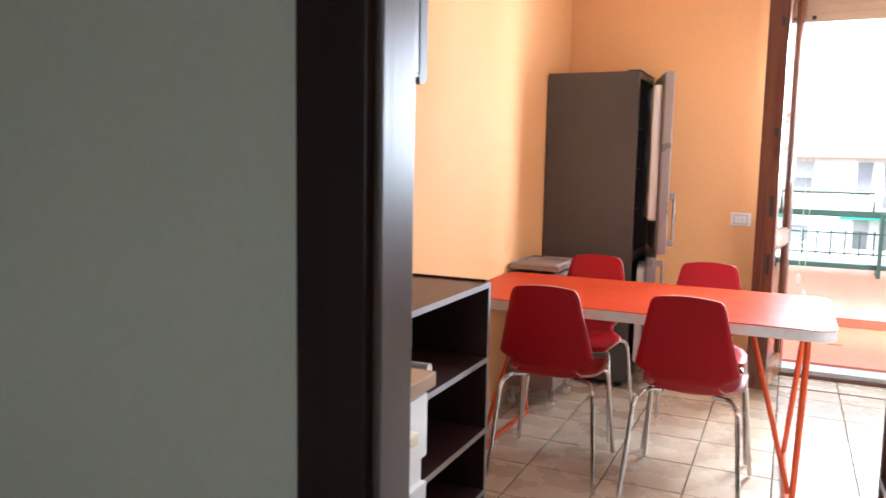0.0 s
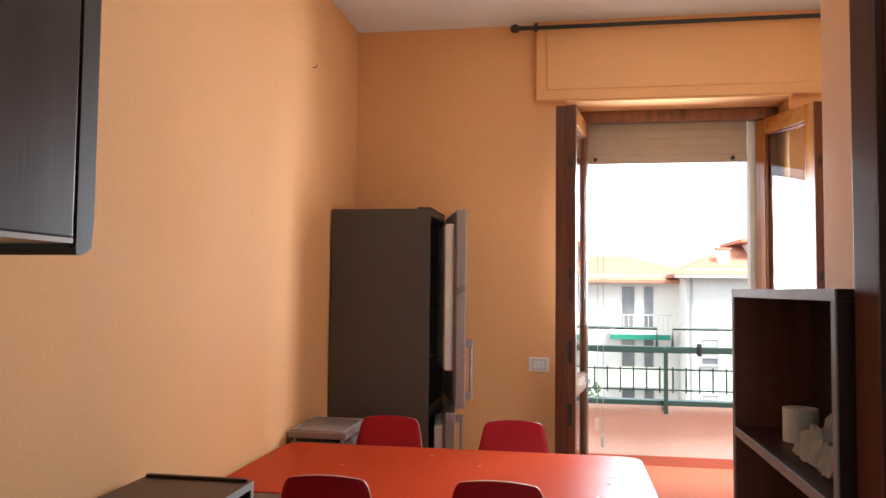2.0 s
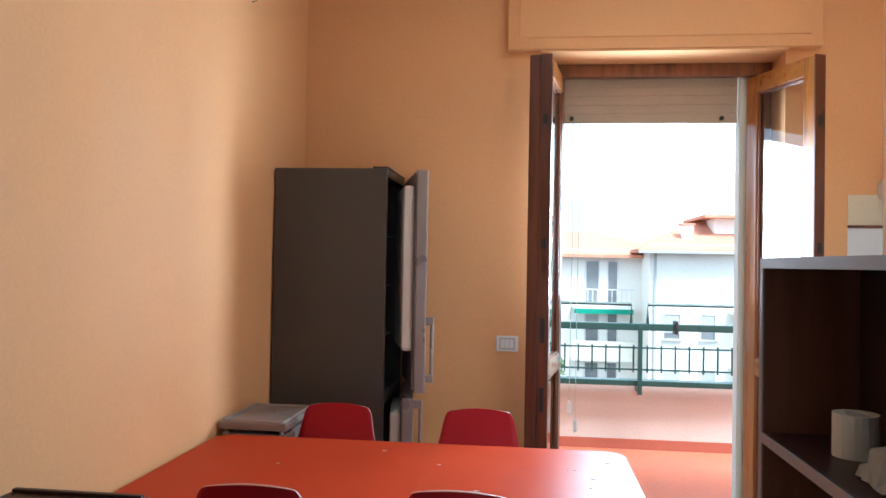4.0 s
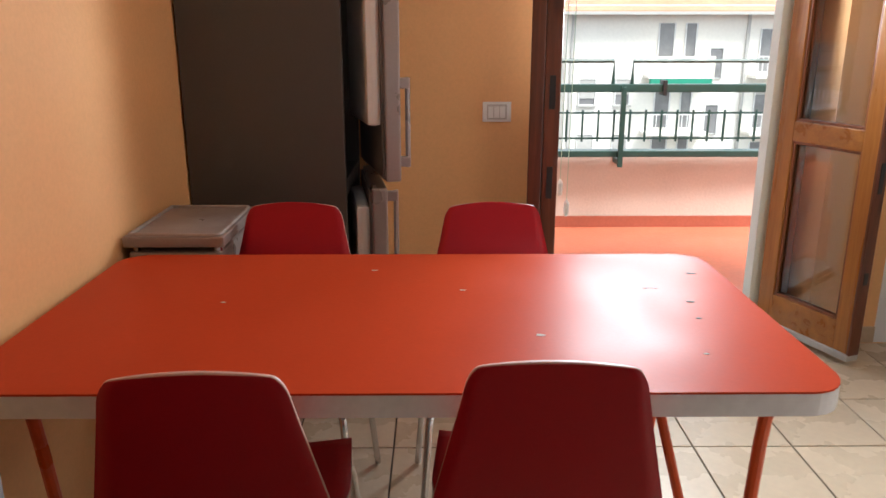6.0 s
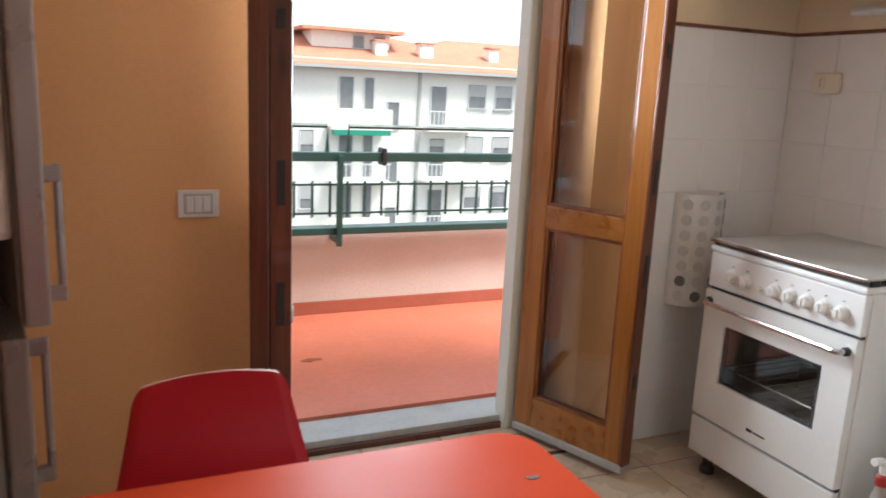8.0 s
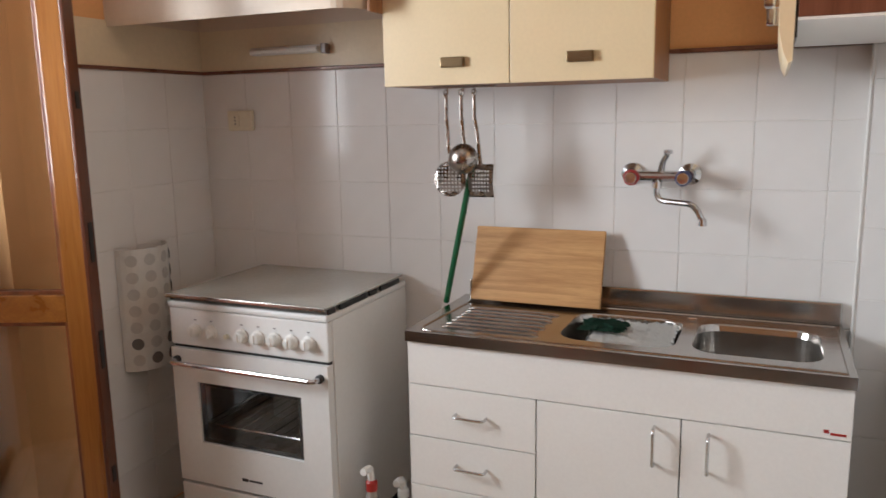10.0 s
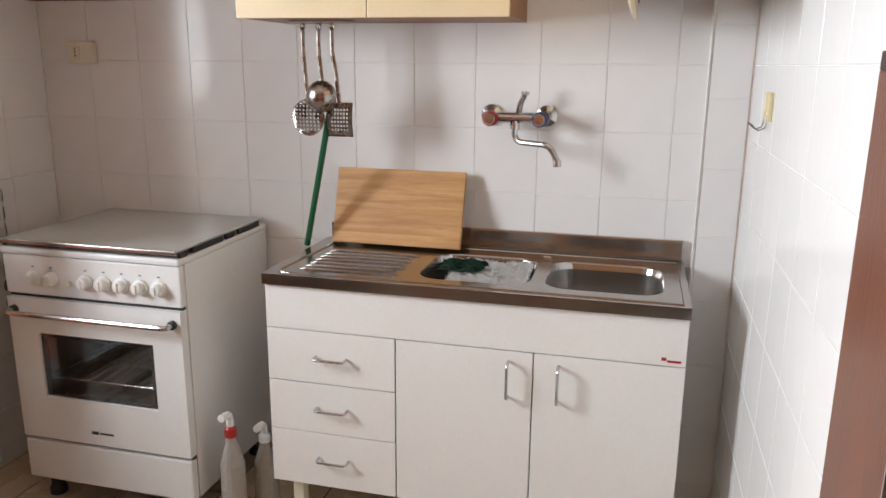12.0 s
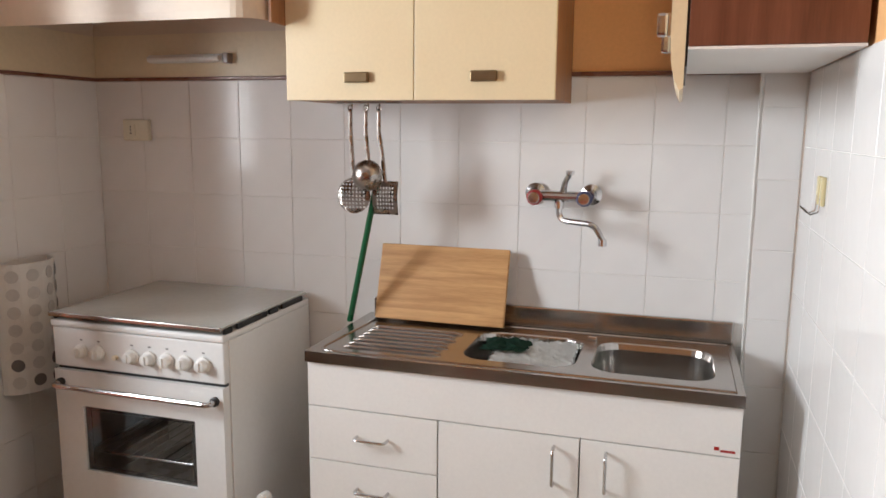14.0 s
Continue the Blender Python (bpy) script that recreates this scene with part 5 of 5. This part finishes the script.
bottle(2.0, 4.41, 0.31, SMOKY, WHITE_PLASTIC, "cloudy white cleaning bottle between cooker and sink")

# nail left in the wall, stain on the balcony tiles
solo("wall_nail", tube([(XL - 0.002, 4.63, 2.54), (XL + 0.02, 4.63, 2.545), (XL + 0.022, 4.63, 2.56)], 0.002, sides=6), BLACK, "small dark nail stuck in the orange wall", "nail")
# the stain is a thin brown patch laid on the tiles
bm = slab([(0.745 + 0.045 * (1 + 0.3 * math.sin(2.3 * a)) * math.cos(a), 6.565 + 0.02 * (1 + 0.35 * math.cos(3 * a)) * math.sin(a)) for a in (i * math.pi / 7 for i in range(14))], BZ + 0.0005, BZ + 0.003)
solo("tile_stain", bm, material("brown_tile_stain", (0.30, 0.09, 0.04), 0.8, vary=0.2), "small brown stain on the balcony tiles", "leaf")

# ---------------------------------------------------------------- balcony cords
for i, x in enumerate((0.47, 0.505)):
    c = thing("shutter_cord", (x, 5.95, 0.6), "thin pale cord hanging at the balcony door", "cord", "cords at the balcony door")
    part("cord", tube([(x, 5.95, 0.62 - 0.1 * i), (x + 0.004, 5.95, 1.5), (x, 5.95, 3.2)], 0.002, sides=6), material("pale_green_cord", (0.42, 0.55, 0.44), 0.7), c)
    part("bracket", tube([(x, 5.95, 3.2), (x, 5.79, 3.2)], 0.006, sides=6), BLACK, c)
    part("toggle", lathe([(0.004, 0.04), (0.013, 0.02), (0.013, -0.03), (0.004, -0.045)], (x, 5.95, 0.6 - 0.1 * i), sides=10), WHITE_PLASTIC, c)

# ---------------------------------------------------------------- apartment houses across the street
FACADE = material("cream_facade_render", (0.86, 0.83, 0.75), 0.9, vary=0.06, scale=0.35, fine=6, bump=0.1, dirt=0.14, dirt_colour=(0.5, 0.44, 0.34))
FACADE_RED = material("red_facade_render", (0.46, 0.17, 0.09), 0.9, vary=0.1, scale=0.4, fine=6)
WIN_DARK = material("far_window_glass", (0.22, 0.22, 0.22), 0.12, vary=0.3, scale=1.5)
BALCONY_FRONT = material("pale_cream_balcony_front", (0.82, 0.77, 0.62), 0.8, vary=0.08, scale=0.6)
WIN_FRAME = material("white_window_frame", (0.7, 0.7, 0.68), 0.5)
BLIND = material("grey_roller_blind", (0.46, 0.45, 0.42), 0.6, vary=0.1)
AWNING = material("green_awning_cloth", (0.03, 0.27, 0.17), 0.8, vary=0.1)


def tile_roof_material():
    m = material("clay_roof_tiles", (0.64, 0.28, 0.17), 0.85, vary=0.22, scale=0.8, fine=9, dirt=0.3, dirt_colour=(0.46, 0.21, 0.12), bump=0.2)
    n, l = m.node_tree.nodes, m.node_tree.links
    wave, b2 = n.new("ShaderNodeTexWave"), n.new("ShaderNodeBump")
    wave.bands_direction = "Y"
    wave.inputs["Scale"].default_value = 1.3
    tc = n.new("ShaderNodeTexCoord")
    l.new(tc.outputs["Object"], wave.inputs["Vector"])
    b2.inputs["Distance"].default_value, b2.inputs["Strength"].default_value = 0.12, 1.0
    l.new(wave.outputs["Fac"], b2.inputs["Height"])
    l.new(b2.outputs["Normal"], n["Principled BSDF"].inputs["Normal"])
    return m


ROOF = tile_roof_material()


def hip_roof(x0, x1, y0, y1, z, h, over=0.7, t=0.18, left=0.0, right=0.0):
    bm = bmesh.new()
    x0, x1, y0, y1 = x0 - over, x1 + over, y0 - over, y1 + over
    d = (y1 - y0) / 2
    lo = [bm.verts.new(p) for p in ((x0, y0, z - t), (x1, y0, z - t), (x1, y1, z - t), (x0, y1, z - t))]
    mid = [bm.verts.new(p) for p in ((x0, y0, z), (x1, y0, z), (x1, y1, z), (x0, y1, z))]
    a, b = bm.verts.new((x0 + (left or d), y0 + d, z + h)), bm.verts.new((x1 - (right or d), y0 + d, z + h))
    bm.faces.new(lo[::-1])
    for i in range(4):
        bm.faces.new((lo[i], lo[(i + 1) % 4], mid[(i + 1) % 4], mid[i]))
    bm.faces.new((mid[0], mid[1], b, a))
    bm.faces.new((mid[1], mid[2], b))
    bm.faces.new((mid[2], mid[3], a, b))
    bm.faces.new((mid[3], mid[0], a))
    return bm


def far_window(house, x0, x1, z0, z1, y, blind=0.0, sill=True):
    w = part("window", box(x0, x1, y - 0.03, y + 0.02, z0, z1), WIN_DARK, house)
    part("window_frame", tube([(x0, y - 0.05, z0), (x1, y - 0.05, z0), (x1, y - 0.05, z1), (x0, y - 0.05, z1)], 0.05, closed=True, sides=4), WIN_FRAME, w)
    if blind:
        part("blind", box(x0 + 0.05, x1 - 0.05, y - 0.06, y - 0.035, z1 - blind * (z1 - z0), z1 - 0.05), BLIND, w)
    if sill:
        part("sill", box(x0 - 0.1, x1 + 0.1, y - 0.14, y, z0 - 0.1, z0 - 0.03), BLIND, w)


def far_balcony(house, x0, x1, z, y, solid, awning=False):
    b = part("balcony", box(x0, x1, y - 1.2, y - 0.002, z - 0.16, z), FACADE, house)
    if solid:
        part("balcony_front", box(x0, x1, y - 1.2, y - 1.1, z, z + 1.0), BALCONY_FRONT, b)
    else:
        part("balcony_rail", box(x0, x1, y - 1.18, y - 1.14, z + 0.95, z + 1.02), WIN_FRAME, b)
        for k in range(int((x1 - x0) / 0.28) + 1):
            part("bar", box(x0 + k * 0.28, x0 + k * 0.28 + 0.04, y - 1.18, y - 1.14, z, z + 0.95), WIN_FRAME, b)
    if awning:
        part("awning", box(x0 + 0.1, x1 - 0.1, y - 1.25, y - 0.9, z - 0.45, z - 0.17), AWNING, b, "green awning")


BY, EAVE = 45.0, 2.05
house = thing("apartment_house", (8, 50, -11.2), "cream apartment house with red tiled roof and balconies", "building", "houses across the street")
part("wall", box(6.9, 27, BY, BY + 12, -11.2, EAVE + 0.3), FACADE, house)
part("side_wing", box(-16, 6.9, BY + 3, BY + 12, -11.2, EAVE), FACADE, house)
part("roof", hip_roof(6.9, 27, BY, BY + 12, EAVE, 2.3, left=5.6, right=13.5), ROOF, house, "red clay tile roof")
part("wing_roof", hip_roof(-16, 9.0, BY + 3, BY + 12, EAVE - 0.3, 1.6), ROOF, house, "red clay tile roof")
attic = part("attic_storey", box(10.9, 15.6, BY + 2.2, BY + 7, EAVE + 0.3, 3.95), FACADE, house)
part("attic_roof", box(10.2, 16.3, BY + 1.5, BY + 7.7, 3.95, 4.13), ROOF, attic)
for x in (13.3, 14.6):
    far_window(attic, x, x + 0.7, 3.05, 3.8, BY + 2.2, 0, False)
for x, w in ((14.4, 0.7), (17.2, 0.8), (21.8, 0.6), (8.9, 0.6)):
    ch = part("chimney", box(x, x + w, BY + 1.2, BY + 1.9, EAVE + 0.2, EAVE + 1.45), FACADE, house, "rendered chimney stack")
    part("chimney_cap", box(x - 0.1, x + w + 0.1, BY + 1.1, BY + 2.0, EAVE + 1.45, EAVE + 1.55), ROOF, ch)
part("downpipe", box(16.65, 16.8, BY - 0.15, BY, -11.2, EAVE), BLIND, house)
part("downpipe", box(7.15, 7.27, BY - 0.15, BY, -11.2, EAVE), BLIND, house)
part("gutter", box(6.2, 27.7, BY - 0.82, BY - 0.66, EAVE - 0.22, EAVE - 0.06), BLIND, house)
rng = random.Random(4)
for s in range(4):
    dz = -3.05 * s
    for x in (-9.0, 3.6):
        far_window(house, x, x + 0.8, -1.15 + dz, 1.35 + dz, BY + 3, 0.3 * (s % 2), False)
        far_window(house, x + 1.3, x + 1.9, -1.15 + dz, 1.35 + dz, BY + 3, 0.0, False)
        far_balcony(house, x - 0.8, x + 2.8, -1.3 + dz, BY + 3, s % 2 == 1, s == 0)
    for x in (-13.0, -5.0, -2.6, 0.4):
        far_window(house, x, x + 1.05, -0.15 + dz, 1.3 + dz, BY + 3, rng.choice((0, 0.35, 0.6)))
    if s:
        far_window(house, 7.7, 8.6, 0.1 + dz, 1.5 + dz, BY, 0.75)
        far_window(house, 9.7, 10.5, 0.1 + dz, 1.5 + dz, BY, 0.6)
    far_window(house, 11.9, 12.75, -1.15 + dz, 1.4 + dz, BY, 0, False)
    far_window(house, 13.35, 13.95, -1.15 + dz, 1.4 + dz, BY, 0, False)
    far_balcony(house, 11.2, 14.7, -1.3 + dz, BY, s % 2 == 0, s == 0)
    far_window(house, 14.75, 15.5, -1.5 + dz, 0.1 + dz, BY, 0, False)
    far_window(house, 17.45, 18.45, -1.15 + dz, 1.1 + dz, BY, 0.2 * (s % 2), False)
    far_balcony(house, 16.95, 20.1, -1.3 + dz, BY, False, s == 2)
    for x in (19.9, 21.7, 24.2):
        far_window(house, x, x + 1.15, -0.1 + dz, 1.3 + dz, BY, rng.choice((0.3, 0.5, 0.75)))

house2 = thing("apartment_house", (48, 70, -11.2), "more distant cream apartment house with red roof", "building", "houses across the street")
part("wall", box(24, 62, 66, 78, -11.2, 2.9), FACADE, house2)
part("roof", hip_roof(24, 62, 66, 78, 2.9, 2.6), ROOF, house2, "red clay tile roof")
for s in range(3):
    for k in range(9):
        far_window(house2, 26 + k * 4, 27.3 + k * 4, 0.4 - 3.05 * s, 1.9 - 3.05 * s, 66, 0.4 * (k % 2))
house3 = thing("apartment_house", (-24, 30, -11.2), "red rendered apartment house with white balconies", "building", "houses across the street")
part("wall", box(-34, -22, 12, 34, -11.2, 2.6), FACADE_RED, house3)
part("roof", hip_roof(-34, -22, 12, 34, 2.6, 1.8), ROOF, house3, "red clay tile roof")
for s in range(4):
    for k in range(5):
        b = part("balcony", box(-22, -20.9, 13.2 + k * 4.2, 15.8 + k * 4.2, -2.0 - 3.05 * s, -0.9 - 3.05 * s + 0.0), WIN_FRAME, house3, "white balcony")
        part("window", box(-22.02, -21.97, 13.6 + k * 4.2, 15.2 + k * 4.2, -1.9 - 3.05 * s, 0.6 - 3.05 * s), WIN_DARK, house3)


def tree(x, y, z0, h, r, seed):
    t = thing("tree", (x, y, z0), "leafy green street tree below the balcony", "tree", "street trees")
    rg = random.Random(seed)
    bm = tube([(x, y, z0), (x + 0.1, y, z0 + h * 0.35), (x - 0.05, y + 0.1, z0 + h * 0.7)], 0.22, sides=8, ends=0.1)
    for k in range(7):
        a = rg.uniform(0, 6.28)
        tube([(x, y, z0 + h * 0.4), (x + 0.5 * r * math.cos(a), y + 0.5 * r * math.sin(a), z0 + h * rg.uniform(0.6, 0.85))], 0.09, bm, 6, ends=0.03)
    part("trunk", bm, material("bark", (0.12, 0.09, 0.06), 0.9, vary=0.3), t)
    verts, faces = [], []
    for k in range(2600):
        a, b, q = rg.uniform(0, 6.28), rg.uniform(-1, 1), rg.random() ** 0.4
        c = math.sqrt(1 - b * b)
        lump = 0.75 + 0.35 * math.sin(3 * a + 2 * b + seed) * math.cos(4 * b)
        p = Vector((x + r * q * lump * c * math.cos(a), y + r * q * lump * c * math.sin(a), z0 + h * 0.68 + r * 1.15 * q * lump * b))
        u = Vector((rg.uniform(-1, 1), rg.uniform(-1, 1), rg.uniform(-1, 1))).normalized() * rg.uniform(0.08, 0.17)
        w = u.orthogonal().normalized() * u.length * 0.6
        i = len(verts)
        verts += [p - u, p + w, p + u, p - w]
        faces.append((i, i + 1, i + 2, i + 3))
    me = bpy.data.meshes.new("crown")
    me.from_pydata([v - Vector((x, y, z0)) for v in verts], [], faces)
    me.materials.append(LEAF)
    ob = new("crown", me)
    ob.parent = t


LEAF = material("green_leaves", (0.07, 0.12, 0.035), 0.6, vary=0.4, scale=0.8, fine=4, bump=0)
for i, (x, y, h, r) in enumerate(((0.5, 27, 11.3, 1.6), (-1.5, 33, 9.0, 2.6), (-7, 30, 9.2, 2.5))):
    tree(x, y, -11.2, h, r, i + 1)

# the street and all that stands on it
for o in list(bpy.data.objects):
    if o.parent is None and o.name.split(".")[0] in ("apartment_house", "tree", "ground"):
        o.location.z += 0.35

# ---------------------------------------------------------------- tiles: walls, then floor
P, TH = 0.204, 0.004
tile_top = 1.635


def tile_mesh(name, w, h, d, mat, axis, bev=0.0016):
    """One tile with softened edges, its back in the plane through its centre."""
    bm = bmesh.new()
    e = bev
    def pt(u, v, k):
        return {"x": (-k, u, v), "y": (u, -k, v), "-y": (u, k, v), "z": (u, v, k)}[axis]
    a = [bm.verts.new(pt(su * w / 2, sv * h / 2, 0)) for su, sv in ((-1, -1), (1, -1), (1, 1), (-1, 1))]
    b = [bm.verts.new(pt(su * w / 2, sv * h / 2, d - e)) for su, sv in ((-1, -1), (1, -1), (1, 1), (-1, 1))]
    c = [bm.verts.new(pt(su * (w / 2 - e), sv * (h / 2 - e), d)) for su, sv in ((-1, -1), (1, -1), (1, 1), (-1, 1))]
    for q, r in ((a, b), (b, c)):
        for i in range(4):
            bm.faces.new((q[i], q[(i + 1) % 4], r[(i + 1) % 4], r[i]))
    bm.faces.new(c)
    bmesh.ops.recalc_face_normals(bm, faces=bm.faces)
    me = bpy.data.meshes.new(name)
    bm.to_mesh(me)
    bm.free()
    me.materials.append(mat)
    return me


TW = 0.0022                                                      # wall tiles stand this far proud of their joints


def tiled(owner, axis, plane, lines, zlines, joint, name="wall_tile", skip=None):
    """Tiles between successive lines; equal sizes share one mesh."""
    meshes = {}
    rg = random.Random(len(lines))
    off = root(owner)
    for a0, a1 in zip(lines, lines[1:]):
        for z0, z1 in zip(zlines, zlines[1:]):
            if skip and skip((a0 + a1) / 2, (z0 + z1) / 2):
                continue
            w, h = round(a1 - a0 - joint, 4), round(z1 - z0 - joint, 4)
            if (w, h) not in meshes:
                meshes[w, h] = tile_mesh(name, w, h, TH if axis == "z" else TW, TILE if axis != "z" else FLOOR_TILE, axis, 0.0012 if axis != "z" else 0.001)
            o = new(name, meshes[w, h])
            o.parent = owner
            ca, cz = (a0 + a1) / 2, (z0 + z1) / 2
            o.location = Vector({"x": (plane, ca, cz), "y": (ca, plane, cz), "-y": (ca, plane, cz), "z": (ca, cz, plane)}[axis]) - off
            o.rotation_euler = [rg.uniform(-0.0022, 0.0022) if "xyz"[i] != axis[-1] else 0 for i in range(3)]


zl = [0.003] + [tile_top - P * k for k in range(7, -1, -1)]
grout_e = solo("wall_tiling_east", box(XR - 0.003, XR - 0.0005, 3.10, YF - 0.001, 0, tile_top), GROUT, "white square tiles behind the sink and cooker", "wall tiling", "structure")
tiled(grout_e, "x", XR - 0.003, [3.114] + [YF - 0.004 - P * k for k in range(11, -1, -1)], zl, 0.0022)
grout_n = solo("wall_tiling_north", box(1.80, XR - 0.004, YF - 0.003, YF - 0.0005, 0, tile_top), GROUT, "white square tiles between the door and corner", "wall tiling", "structure")
tiled(grout_n, "y", YF - 0.003, [1.80] + [XR - 0.011 - P * k for k in range(2, -1, -1)], zl, 0.0022)
grout_s = solo("wall_tiling_south", box(XK + 0.002, 2.329, YK + 0.0005, YK + 0.003, 0, tile_top), GROUT, "white glossy tiles on the alcove wall", "wall tiling", "structure")
tiled(grout_s, "-y", YK + 0.003, [XK + 0.004] + [2.329 - P * k for k in range(6, -1, -1)], zl, 0.0022)
pil = solo("wall_pilaster", box(2.335, XR - 0.0005, YK + 0.0005, 3.126, 0, 1.9), GROUT, "narrow tiled pilaster in the kitchen corner", "wall", "structure")
tiled(pil, "x", 2.335, [YK + 0.008, 3.122], [0.003] + [tile_top + 0.11 - P * k for k in range(8, -1, -1)], 0.0022)
solo("trim_corner_bead", tube([(2.333, 3.129, 0.0), (2.333, 3.129, 1.9)], 0.003, sides=10), WHITE_PLASTIC, "white corner bead on the pilaster", "trim", "structure")
bm = box(XR - 0.014, XR - 0.001, 3.12, YF - 0.014, tile_top, tile_top + 0.013, 0.003)
box(1.80, XR - 0.001, YF - 0.014, YF - 0.001, tile_top, tile_top + 0.013, 0.003, bm)
solo("trim_tile_border", bm, BROWN_BORDER, "thin brown border on top of the white tiles", "trim", "structure")

floor = bpy.data.objects["floor"]
xs = [XL + 0.001] + [0.065 + 0.331 * k for k in range(-3, 8)] + [XR - 0.001]
ys = [3.93 + 0.333 * k for k in range(-17, 5)] + [YF - 0.001]
tiled(floor, "z", -0.0075, xs, ys, 0.006, "floor_tile", lambda x, y: (x > XK + 0.15 and y < YK - 0.15) or x > 1.5 and y < YK - 0.15)
tiled(bpy.data.objects["floor_doorway"], "z", -0.0075, [OX0 + 0.002, 0.396, 0.727, 1.058, 1.389, OX1 - 0.002], [YF + 0.022, 5.655, 5.740], 0.006, "floor_tile")
